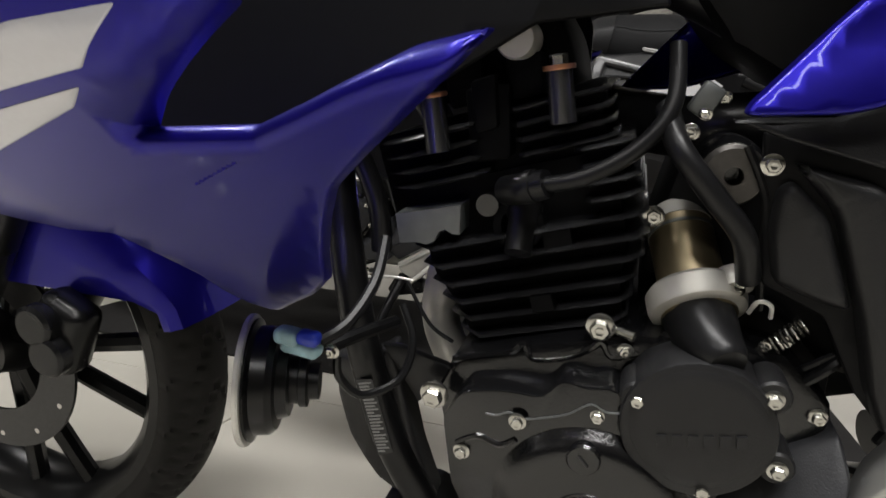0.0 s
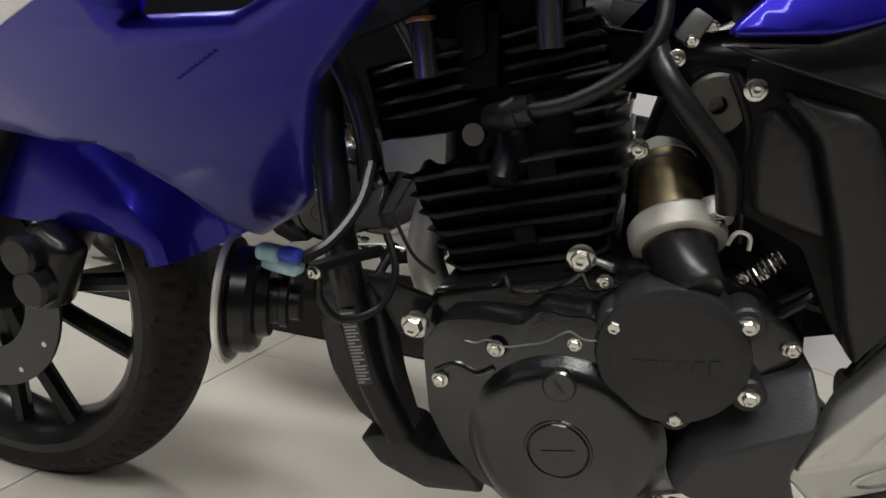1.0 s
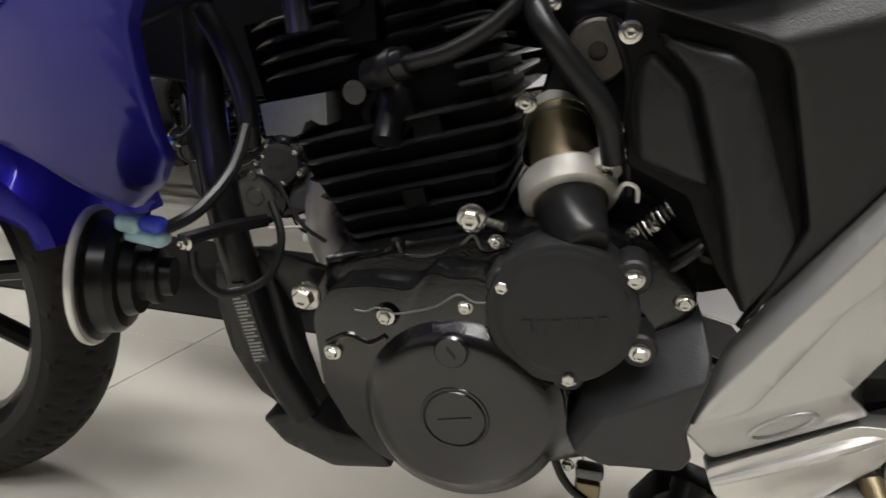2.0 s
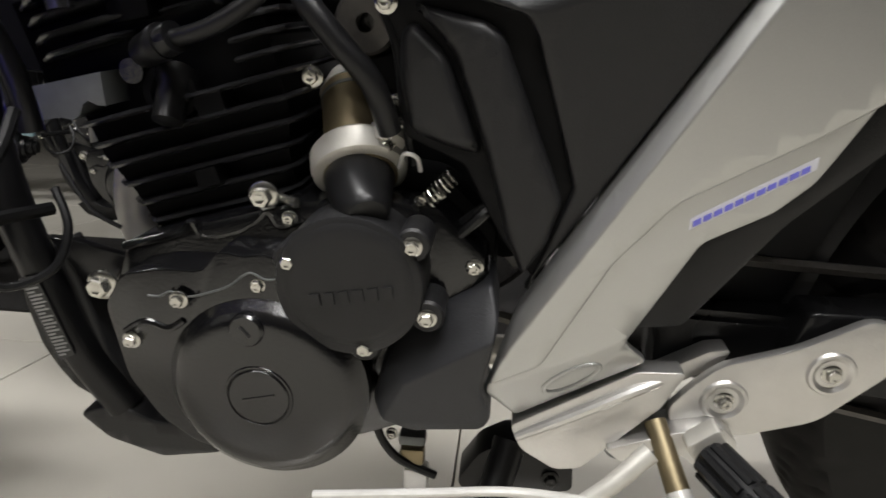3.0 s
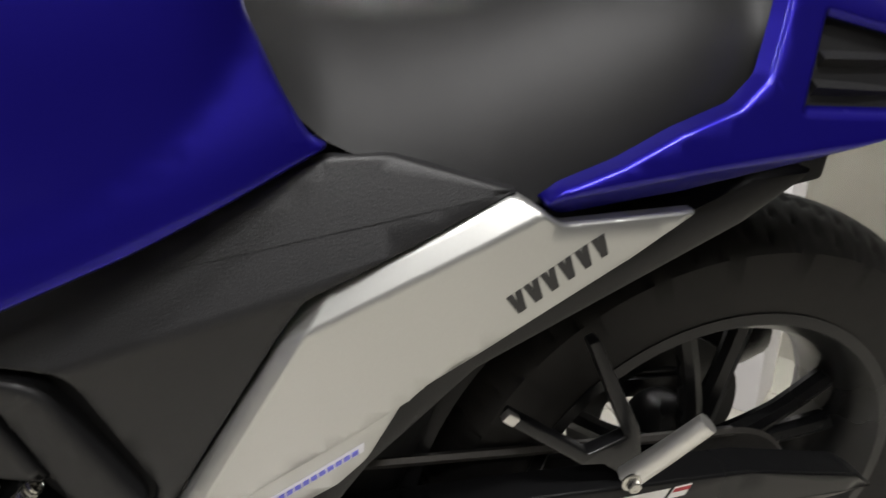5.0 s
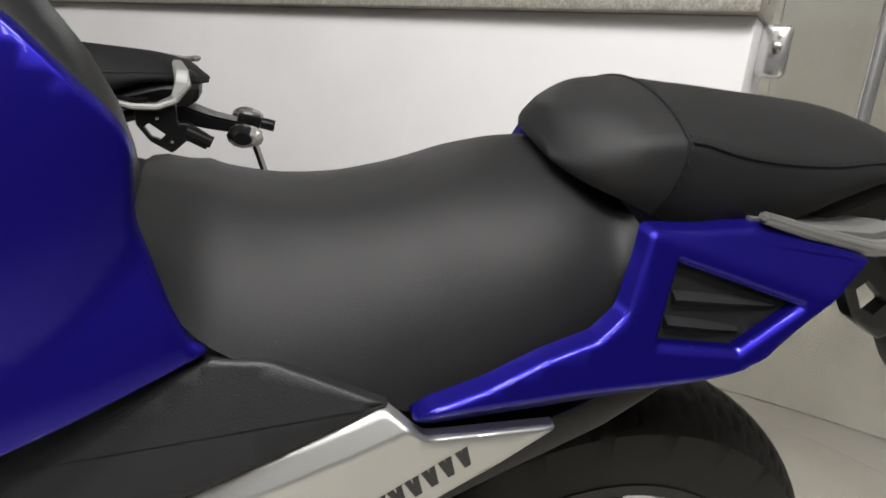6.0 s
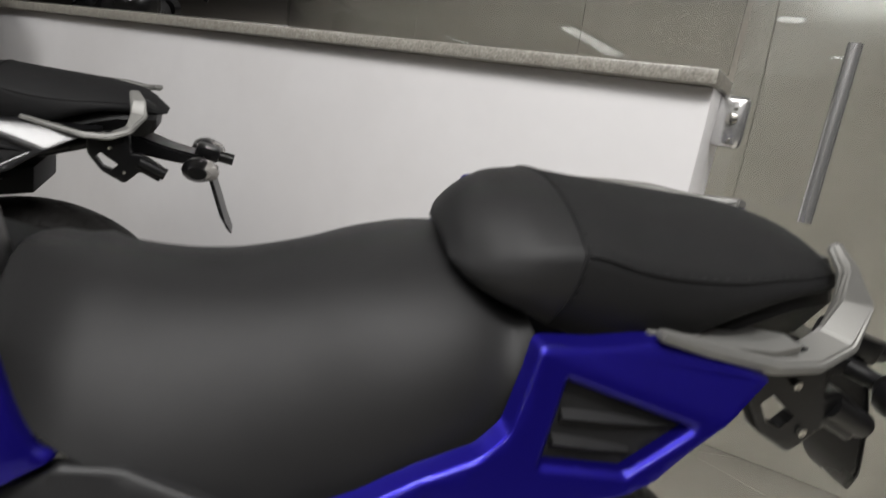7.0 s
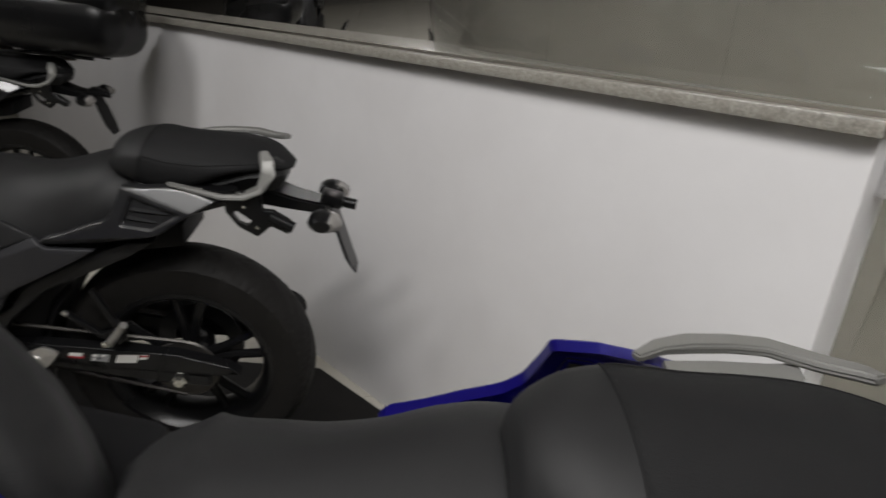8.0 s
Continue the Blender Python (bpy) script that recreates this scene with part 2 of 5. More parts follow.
def panel(outline, yfun, thick=0.004, edge=0.003, step=0.012, round_r=0.005, side=-1, cuts=(), hole=None):
    """A thin moulded shell over an (x, z) outline. yfun gives how far out each point lies."""
    ol = rounded(outline, round_r) if round_r else outline
    b = bmesh.new()
    f = b.faces.new([b.verts.new((x, 0, z)) for x, z in ol])
    bmesh.ops.inset_region(b, faces=[f], thickness=edge * 0.35, use_even_offset=True, use_boundary=True)
    inner = [q for q in b.faces if len(q.verts) == len(ol)]
    bmesh.ops.inset_region(b, faces=inner[:1], thickness=edge * 0.65, use_even_offset=True, use_boundary=True)
    big = [q for q in b.faces if len(q.verts) > 4]
    bmesh.ops.triangulate(b, faces=big)
    xs, zs = [v.co.x for v in b.verts], [v.co.z for v in b.verts]
    for lo, hi, no in ((min(xs), max(xs), (1, 0, 0)), (min(zs), max(zs), (0, 0, 1))):
        n = max(2, int((hi - lo) / step))
        for i in range(1, n):
            c = lo + (hi - lo) * i / n
            bmesh.ops.bisect_plane(b, geom=b.verts[:] + b.edges[:] + b.faces[:], dist=1e-6,
                                   plane_co=(c, 0, c), plane_no=no)
    for (ax, az), (bx, bz), offs in cuts:
        nx, nz = -(bz - az), bx - ax
        ln = math.hypot(nx, nz)
        for o in offs:
            bmesh.ops.bisect_plane(b, geom=b.verts[:] + b.edges[:] + b.faces[:], dist=1e-6,
                                   plane_co=(ax + nx / ln * o, 0, az + nz / ln * o), plane_no=(nx, 0, nz))
    bmesh.ops.dissolve_degenerate(b, dist=2e-5, edges=b.edges)
    bmesh.ops.triangulate(b, faces=[q for q in b.faces if len(q.verts) > 4])
    if hole is not None:
        bmesh.ops.delete(b, geom=[q for q in b.faces if hole(*q.calc_center_median().xz)], context="FACES")
    front = b.faces[:]
    lay = b.verts.layers.float_vector.new("nrm")
    e = 0.0004
    for v in b.verts:
        x, z = v.co.x, v.co.z
        d = dist_poly((x, z), ol, True)
        gx = (yfun(x + e, z) - yfun(x - e, z)) / (2 * e)
        gz = (yfun(x, z + e) - yfun(x, z - e)) / (2 * e)
        if d < edge:
            k = 1 - d / edge
            dx = dist_poly((x + e, z), ol, True) - dist_poly((x - e, z), ol, True)
            dz = dist_poly((x, z + e), ol, True) - dist_poly((x, z - e), ol, True)
            if d < 1e-5:
                dx, dz = inward(x, z, ol)
            ln = math.hypot(dx, dz) or 1
            sl = min(6.0, k / math.sqrt(max(1e-4, 1 - k * k)))
            gx, gz = gx + sl * dx / ln, gz + sl * dz / ln
            v.co.y = yfun(x, z) - edge * (1 - math.sqrt(max(0, 1 - k * k)))
        else:
            v.co.y = yfun(x, z)
        v[lay] = Vector((-gx, side, -gz)).normalized() if side > 0 else Vector((-gx, -1, -gz)).normalized()
    rim = b.verts.layers.int.new("rim")
    for v in b.verts:
        v[rim] = 1 if v.is_boundary else 0
    r = bmesh.ops.extrude_face_region(b, geom=front)
    for v in r["geom"]:
        if isinstance(v, bmesh.types.BMVert):
            v.co.y -= thick
            if not v[rim]:
                v[lay] = -v[lay]
    for v in b.verts:
        v.co.y *= side
    b.normal_update()
    for q in b.faces:
        if sum(q.normal.dot(v[lay]) for v in q.verts) < 0:
            q.normal_flip()
    return b


def tube(points, radius, seg=12, bm=None, smooth=6, caps=True):
    """A round tube along a smooth line through the points. radius: one for all, or one a point."""
    pts = [Vector(p) for p in points]
    rad = list(radius) if isinstance(radius, (list, tuple)) else [radius] * len(pts)
    line, rs = [], []
    for i in range(len(pts) - 1):
        p0, p1, p2, p3 = pts[max(0, i - 1)], pts[i], pts[i + 1], pts[min(len(pts) - 1, i + 2)]
        for j in range(smooth):
            u = j / smooth
            line.append(0.5 * ((2 * p1) + (p2 - p0) * u + (2 * p0 - 5 * p1 + 4 * p2 - p3) * u * u + (3 * p1 - p0 - 3 * p2 + p3) * u ** 3))
            rs.append(rad[i] * (1 - u) + rad[i + 1] * u)
    line.append(pts[-1])
    rs.append(rad[-1])
    b = bmesh.new()
    rings, nrm = [], None
    for i, p in enumerate(line):
        t = (line[min(i + 1, len(line) - 1)] - line[max(i - 1, 0)]).normalized()
        if nrm is None:
            nrm = t.orthogonal().normalized()
        nrm = (nrm - t * nrm.dot(t)).normalized()
        bn = t.cross(nrm)
        rings.append([b.verts.new(p + (nrm * math.cos(a) + bn * math.sin(a)) * rs[i]) for a in (2 * math.pi * k / seg for k in range(seg))])
    for r0, r1 in zip(rings, rings[1:]):
        for k in range(seg):
            b.faces.new((r0[k], r0[(k + 1) % seg], r1[(k + 1) % seg], r1[k]))
    if caps:
        b.faces.new(rings[0])
        b.faces.new(rings[-1])
    return merge(bm, b)


def lathe(profile, m=None, seg=32, bm=None, a0=0.0, a1=360.0, closed=False):
    """A profile of (radius, height) turned round the local z axis."""
    b = bmesh.new()
    full = abs(a1 - a0) >= 359.9
    n = seg if full else seg + 1
    rings = []
    for i in range(n):
        a = radians(a0 + (a1 - a0) * i / seg)
        rings.append([b.verts.new((r * math.cos(a), r * math.sin(a), h)) for r, h in profile])
    for i in range(seg):
        r0, r1 = rings[i], rings[(i + 1) % n]
        k = len(profile)
        for j in range(k if closed else k - 1):
            b.faces.new((r0[j], r1[j], r1[(j + 1) % k], r0[(j + 1) % k]))
    bmesh.ops.remove_doubles(b, verts=b.verts, dist=1e-6)
    if m is not None:
        b.transform(m)
    return merge(bm, b)


OUT = pose(0, 0, 0, 90, 0, 0)      # local z to -y: a turned piece that points out of the near side


def at(x, y, z, rx=0, ry=0, rz=0):
    return pose(x, y, z, rx, ry, rz) @ OUT


def loft(sections, bm=None, caps=True):
    b = bmesh.new()
    rings = [[b.verts.new(p) for p in s] for s in sections]
    n = len(rings[0])
    for r0, r1 in zip(rings, rings[1:]):
        for k in range(n):
            b.faces.new((r0[k], r0[(k + 1) % n], r1[(k + 1) % n], r1[k]))
    if caps:
        b.faces.new(rings[0])
        b.faces.new(rings[-1])
    return merge(bm, b)


def ramp_at(table, x):
    """A smooth value at x from (x, value) pairs, with no overshoot."""
    n = len(table)
    if x <= table[0][0]:
        return table[0][1]
    if x >= table[-1][0]:
        return table[-1][1]
    d = [(table[i + 1][1] - table[i][1]) / (table[i + 1][0] - table[i][0]) for i in range(n - 1)]

    def slope(i):
        if i == 0 or i == n - 1:
            return d[0] if i == 0 else d[-1]
        return 0 if d[i - 1] * d[i] <= 0 else 2 * d[i - 1] * d[i] / (d[i - 1] + d[i])
    i = next(k for k in range(n - 1) if x <= table[k + 1][0])
    h = table[i + 1][0] - table[i][0]
    u = (x - table[i][0]) / h
    return (table[i][1] * (1 + 2 * u) * (1 - u) ** 2 + h * slope(i) * u * (1 - u) ** 2
            + table[i + 1][1] * u * u * (3 - 2 * u) + h * slope(i + 1) * u * u * (u - 1))




def hexbolt(r=0.0058, flange=True, parent=None, m=None, mat=None, washer=None):
    """A hexagon head on a flange, pointing along local z."""
    r *= 0.86
    b = bmesh.new()
    if flange:
        lathe([(0, 0), (r * 1.42, 0), (r * 1.44, r * 0.3), (r * 1.1, r * 0.5), (0, r * 0.5)], seg=18, bm=b)
    lathe([(0, r * 0.4), (r, r * 0.4), (r, r * 1.25), (r * 0.86, r * 1.42), (r * 0.5, r * 1.46), (r * 0.35, r * 1.38), (0, r * 1.38)], seg=6, bm=b)
    o = part("bolt", b, mat or CHROME, parent)
    if m is not None:
        o.matrix_basis = m
    return o


# ---- the showroom ----
WALL_END = Vector((1.79, 0.415, 0))
WALL_DIR = Vector((-math.sin(radians(40)), math.cos(radians(40)), 0))     # along the low wall, away from the door
WALL_OUT = Vector((math.cos(radians(40)), math.sin(radians(40)), 0))      # through the wall, out of the shop
FRAME_W = Matrix(((WALL_DIR.x, WALL_OUT.x, 0, WALL_END.x), (WALL_DIR.y, WALL_OUT.y, 0, WALL_END.y), (0, 0, 1, 0), (0, 0, 0, 1)))
TILE_S = 0.8

bed = box(34, 34, 0.1, pose(-4, -1, -0.062))
floor = tagged(part("floor", bed, GROUT, smooth=False), "polished beige floor tiles with thin joints", "floor", kind="structure")

# low wall with a granite ledge; local x along the wall, y outwards
low = box(6.0, 0.16, 1.06, FRAME_W @ pose(3.0, 0.08, 0.53), 0.004)
tagged(part("wall_low", low, WALLW), "low white painted wall under a granite ledge", "wall", kind="structure")
led = box(6.0, 0.235, 0.028, FRAME_W @ pose(2.992, 0.082, 1.0745), 0.004)
tagged(part("ledge", led, GRANITE), "speckled grey granite ledge on the low wall", "ledge", kind="structure")
pane = box(6.0, 0.01, 1.75, FRAME_W @ pose(3.0, 0.09, 1.973), 0.001)
wg = tagged(part("window_1", pane, GLASS), "clear fixed shop window above the ledge", "window", kind="structure")
wg.visible_shadow = False

# glass door with a tubular handle and a lock plate
door = new("glass_door")
door.matrix_basis = FRAME_W
tagged(door, "frameless clear glass shop door with a steel pull handle", "door")
leaf = part("leaf", box(1.0, 0.01, 2.8, pose(-0.512, 0.09, 1.42), 0.001), GLASS, door)
leaf.visible_shadow = False
HX = -0.199
hb = tube([(HX, 0.02, 0.850), (HX, 0.02, 1.0), (HX, 0.02, 1.158)], 0.0125, 16)
handle = part("handle", hb, STEEL, door, "polished steel tubular pull handle")
for hz in (0.872, 1.136):
    part("standoff", tube([(HX, 0.02, hz), (HX, 0.085, hz)], 0.009, 12, smooth=2), STEEL, handle)
lock = part("lock_plate", box(0.058, 0.03, 0.100, pose(-0.026, 0.085, 1.010), 0.012, seg=3), STEEL, door, "polished steel lock plate on the glass")
part("lock_cylinder", lathe([(0, 0), (0.011, 0), (0.011, 0.006), (0.008, 0.008), (0, 0.008)], pose(-0.03, 0.07, 1.015) @ OUT, 20), CHROME, lock)
for k, dz in ((0, 0.03), (1, -0.03)):
    part("screw", lathe([(0, 0), (0.004, 0), (0.003, 0.002), (0, 0.002)], pose(-0.033, 0.07, 1.004 + dz) @ OUT, 12), CHROME, lock)

# shell of the room
for name, sx, sy, x, y in (("wall_south", 32, 0.2, -4, -16), ("wall_west", 0.2, 32, -20, -1)):
    tagged(part(name, box(sx, sy, CEIL, pose(x, y, CEIL / 2)), PLASTER), "plain painted showroom wall", "wall", kind="structure")
tagged(part("wall_north", box(32, 0.2, CEIL, pose(-4, 14.5, CEIL / 2)), PLASTER), "plain painted wall at the far end", "wall", kind="structure")
tagged(part("wall_east", box(0.2, 32, CEIL, pose(11.5, -1, CEIL / 2)), PLASTER), "plain painted wall beyond the door", "wall", kind="structure")
wall_out = tagged(part("wall_out", box(9.0, 0.12, CEIL, FRAME_W @ pose(0.6, 1.85, CEIL / 2)), GROUT), "polished taupe tiles on the wall beyond the window", "wall", kind="structure")
tagged(part("ceiling", box(34, 34, 0.1, pose(-4, -1, CEIL + 0.05)), CEILW), "plain white ceiling", "ceiling", kind="structure")

hang = new("ceiling_lamp")
hang.matrix_basis = pose(LAMPS[0][0], LAMPS[0][1], CEIL)
tagged(hang, "wide white rectangular ceiling lamp", "ceiling lamp", group="ceiling lamps")
hb = box(1.25, 0.03, 0.07, pose(0, 0.3, -0.035), 0.004)
box(1.25, 0.03, 0.07, pose(0, -0.3, -0.035), 0.004, hb)
for sx in (-0.61, 0.61):
    box(0.03, 0.57, 0.07, pose(sx, 0, -0.035), 0.004, hb)
box(1.2, 0.57, 0.02, pose(0, 0, -0.02), 0, hb)
part("housing", hb, HOUSING, hang)
for lx, ly, watts in LAMPS[1:]:
    copy_thing(hang, pose(lx, ly, CEIL))

spot = new("downlight")
spot.matrix_basis = pose(SPOTS[0][0], SPOTS[0][1], CEIL)
tagged(spot, "small square recessed ceiling downlight", "downlight", group="downlights")
sb = box(0.23, 0.025, 0.02, pose(0, 0.1, -0.01), 0.003)
for m in (pose(0, -0.1, -0.01), pose(0.1, 0, -0.01, 0, 0, 90), pose(-0.1, 0, -0.01, 0, 0, 90)):
    box(0.23, 0.025, 0.0196, m, 0.003, sb)
part("trim_ring", sb, HOUSING, spot)
for lx, ly in SPOTS[1:]:
    copy_thing(spot, pose(lx, ly, CEIL))

sq = new("panel_lamp")
sq.matrix_basis = pose(FAR_LAMPS[0][0], FAR_LAMPS[0][1], CEIL)
tagged(sq, "square white ceiling panel lamp", "ceiling lamp", group="square ceiling lamps")
sb = box(0.68, 0.03, 0.06, pose(0, 0.32, -0.03), 0.004)
for m in (pose(0, -0.32, -0.03), pose(0.32, 0, -0.03, 0, 0, 90), pose(-0.32, 0, -0.03, 0, 0, 90)):
    box(0.68, 0.03, 0.0596, m, 0.004, sb)
part("housing", sb, HOUSING, sq)
for lx, ly in FAR_LAMPS[1:]:
    copy_thing(sq, pose(lx, ly, CEIL))


# ---- wheels ----
def tyre_mesh(R, W, rim_r, seg, groove):
    """A road tyre round the local z axis, with cut grooves."""
    prof = [(rim_r, -0.36 * W), (rim_r + 0.008, -0.44 * W), (rim_r + (R - rim_r) * 0.45, -0.5 * W), (R - 0.03, -0.485 * W)]
    n = 16
    for i in range(n + 1):
        a = -1 + 2 * i / n
        prof.append((R - 0.026 * abs(a) ** 2.2, 0.46 * W * a))
    prof += [(R - 0.03, 0.485 * W), (rim_r + (R - rim_r) * 0.45, 0.5 * W), (rim_r + 0.008, 0.44 * W), (rim_r, 0.36 * W)]
    b = lathe(prof, seg=seg)
    for v in b.verts:
        r = math.hypot(v.co.x, v.co.y)
        if r > R - 0.034:
            a = math.degrees(math.atan2(v.co.y, v.co.x))
            s = abs(v.co.z) / (0.46 * W)
            if s > 0.12:
                ph = (a + (18 if v.co.z > 0 else 6) + groove * 26 * s ** 1.4) % 14.4
                if ph < 1.5:
                    k = (r - 0.0045) / r
                    v.co.x, v.co.y = v.co.x * k, v.co.y * k
    return b


def wheel(bike, name, x, z, R, W, rim_r, angles, split, disc_side, steer=0):
    m = pose(x, 0, z, 0, 0, steer) @ OUT
    rim = lathe([(rim_r + 0.012, -0.40 * W), (rim_r + 0.014, -0.46 * W), (rim_r + 0.002, -0.46 * W), (rim_r - 0.012, -0.34 * W),
                 (rim_r - 0.022, -0.15 * W), (rim_r - 0.022, 0.15 * W), (rim_r - 0.012, 0.34 * W), (rim_r + 0.002, 0.46 * W),
                 (rim_r + 0.014, 0.46 * W), (rim_r + 0.012, 0.40 * W), (rim_r - 0.008, 0.15 * W), (rim_r - 0.008, -0.15 * W)], seg=72, closed=True)
    w = part(name, rim, GLOSSPL, bike, "black cast alloy wheel")
    w.matrix_basis = m
    part("tyre", tyre_mesh(R, W, rim_r, 400, 1), RUBBER, w, "black road tyre with curved tread grooves")
    part("hub", lathe([(0.018, -0.06), (0.034, -0.06), (0.045, -0.03), (0.045, 0.03), (0.034, 0.06), (0.018, 0.06)], seg=32), GLOSSPL, w)
    sp = None
    for k in range(5):
        for da in split:
            a = radians(angles + 72 * k + da)
            a2 = radians(angles + 72 * k + da * 0.35)
            p0 = Vector((0.035 * math.cos(a2), 0.035 * math.sin(a2), 0.02))
            p1 = Vector((0.11 * math.cos(a * 0.7 + a2 * 0.3), 0.11 * math.sin(a * 0.7 + a2 * 0.3), 0.022))
            p2 = Vector(((rim_r - 0.012) * math.cos(a), (rim_r - 0.012) * math.sin(a), 0.016))
            b = tube([p0, p1, p2], [0.016, 0.0115, 0.012], 8)
            part("spoke", b, GLOSSPL, w)
    dz = 0.055 * disc_side
    dr = 0.135 if R < 0.3 else 0.11
    d = lathe([(dr * 0.62, dz - 0.002), (dr, dz - 0.002), (dr, dz + 0.002), (dr * 0.62, dz + 0.002)], seg=48, closed=True)
    part("brake_disc", d, DISCM, w, "drilled steel brake disc")
    for k in range(24):
        a = radians(k * 15)
        r = dr * (0.72 if k % 2 else 0.88)
        part("disc_hole", lathe([(0, 0.0022), (0.0035, 0.0022), (0.0035, -0.0022), (0, -0.0022)], pose(r * math.cos(a), r * math.sin(a), dz), 10), ALLOY, w) if k % 2 == 0 and R < 0.3 else None
    return w


# ---- the motorcycle ----
SILVER_OL = [(0.736, 0.316), (0.756, 0.379), (0.874, 0.58), (0.889, 0.603), (1.018, 0.667), (1.032, 0.660), (1.046, 0.650), (1.142, 0.654),
             (1.102, 0.625), (0.955, 0.534), (0.943, 0.51), (0.926, 0.478), (0.906, 0.458), (0.867, 0.436), (0.829, 0.362), (0.848, 0.345), (0.760, 0.291)]
COVER_OL = [(0.640, 0.597), (0.700, 0.600), (0.906, 0.684), (0.945, 0.686), (1.022, 0.668), (0.890, 0.606), (0.872, 0.580), (0.760, 0.388), (0.773, 0.425), (0.786, 0.464), (0.756, 0.556), (0.749, 0.567), (0.735, 0.571), (0.672, 0.587)]
SHROUD_OL = [(0.02, 0.515), (0.170, 0.512), (0.225, 0.508), (0.264, 0.510), (0.282, 0.494), (0.300, 0.476), (0.308, 0.458), (0.320, 0.444), (0.339, 0.438), (0.366, 0.456), (0.385, 0.468),
             (0.408, 0.490), (0.417, 0.512), (0.436, 0.546), (0.450, 0.567), (0.474, 0.587), (0.500, 0.607), (0.524, 0.626), (0.536, 0.640), (0.508, 0.633), (0.496, 0.628), (0.455, 0.610),
             (0.422, 0.597), (0.361, 0.592), (0.382, 0.608), (0.408, 0.626), (0.437, 0.647), (0.48, 0.70), (0.44, 0.76), (0.20, 0.74), (0.02, 0.66)]
SHROUD_LIP = [(0.536, 0.640), (0.496, 0.628), (0.422, 0.597), (0.361, 0.592), (0.408, 0.626), (0.437, 0.647)]
TANK_OL = [(0.640, 0.600), (0.700, 0.604), (0.800, 0.640), (0.910, 0.690), (0.898, 0.6955), (0.884, 0.719), (0.872, 0.747), (0.864, 0.766), (0.863, 0.793), (0.863, 0.808), (0.856, 0.823), (0.838, 0.841), (0.80, 0.874), (0.70, 0.912), (0.60, 0.92), (0.56, 0.90), (0.60, 0.82), (0.745, 0.712), (0.690, 0.656)]
TAIL_OL = [(1.034, 0.662), (1.044, 0.672), (1.083, 0.686), (1.120, 0.704), (1.159, 0.719), (1.177, 0.736), (1.188, 0.771), (1.193, 0.792), (1.240, 0.794), (1.292, 0.800),
           (1.343, 0.794), (1.387, 0.783), (1.341, 0.757), (1.312, 0.736), (1.286, 0.714), (1.266, 0.704), (1.211, 0.686), (1.135, 0.663), (1.051, 0.650)]
VENT_OL = [(1.2160, 0.7720), (1.2025, 0.7195), (1.2630, 0.7195), (1.3110, 0.7515)]


SILVER_TOP = [(0.738, 0.322), (0.756, 0.379), (0.874, 0.58), (0.889, 0.603), (1.018, 0.667), (1.032, 0.660), (1.046, 0.650), (1.142, 0.654),
              (1.102, 0.625), (0.968, 0.5415), (0.954, 0.5275), (0.916, 0.502), (0.848, 0.462), (0.814, 0.420), (0.774, 0.341)]
SILVER_CUTS = [((0.889, 0.603), (1.018, 0.667), (-0.004, -0.008, -0.013, -0.019)), ((0.756, 0.379), (0.885, 0.598), (-0.002, -0.009, -0.012))]
LOW_CUTS = [((0.740, 0.318), (0.831, 0.366), (0.002, -0.002))]
COVER_CUTS = [((0.66, 0.588), (0.745, 0.568), (0.005, 0.0, -0.005)), ((0.745, 0.568), (1.02, 0.652), (0.005, 0.0, -0.005))]
SHROUD_CUTS = [((0.27, 0.518), (0.473, 0.601), (0.005, -0.005)), ((0.361, 0.592), (0.422, 0.597), (-0.004, -0.009, -0.014)), ((0.422, 0.597), (0.496, 0.628), (-0.004, -0.009, -0.014))]
TAIL_CUTS = [((1.04, 0.6645), (1.29, 0.7035), (0.007, 0.001)), ((1.19, 0.790), (1.345, 0.757), (0.004, -0.004))] + [(VENT_OL[i], VENT_OL[(i + 1) % 4], (0.0, -0.002, -0.004, -0.0065)) for i in range(4)]


def soft(d, r):
    """d where it is over 0, eased over r round the crease."""
    return 0 if d < -r else d if d > r else (d + r) ** 2 / (4 * r)


def silver_y(x, z):
    y = 0.158 - 0.05 * max(0, x - 1.0)
    top = -side_of((x, z), (0.889, 0.603), (1.018, 0.667))
    fr = -side_of((x, z), (0.756, 0.379), (0.885, 0.598))
    y -= 0.8 * soft(0.016 - top, 0.003) + 0.9 * soft(0.0105 - fr, 0.0015)
    return y


def silver_low(x, z):
    lip = side_of((x, z), (0.740, 0.318), (0.831, 0.366))
    return silver_y(x, z) - 0.0045 - 0.3 * soft(-lip, 0.002)


def cover_y(x, z):
    k = min(side_of((x, z), (0.66, 0.588), (0.745, 0.568)), side_of((x, z), (0.745, 0.568), (1.02, 0.652)))
    return 0.155 - 0.62 * soft(k, 0.005) - 0.10 * soft(-k, 0.005) - 0.02 * max(0, x - 0.85)


def shroud_y(x, z):
    """The shroud hangs outwards: its upper edge stands far wider than its lower tip."""
    k = side_of((x, z), (0.27, 0.518), (0.473, 0.601))
    y = 0.180 + 0.97 * (z - 0.445) + 0.12 * soft(k, 0.005) - 0.85 * soft(z - 0.625, 0.012)
    y -= 0.5 * max(0, 0.25 - x) ** 1.6
    d = dist_poly((x, z), SHROUD_LIP)
    return y - 0.014 * max(0, 1 - d / 0.013) ** 2


TANK_CREASE = [(0.60, 0.585), (0.683, 0.640), (0.760, 0.662), (0.796, 0.682), (0.832, 0.708), (0.856, 0.738), (0.868, 0.765), (0.876, 0.83)]


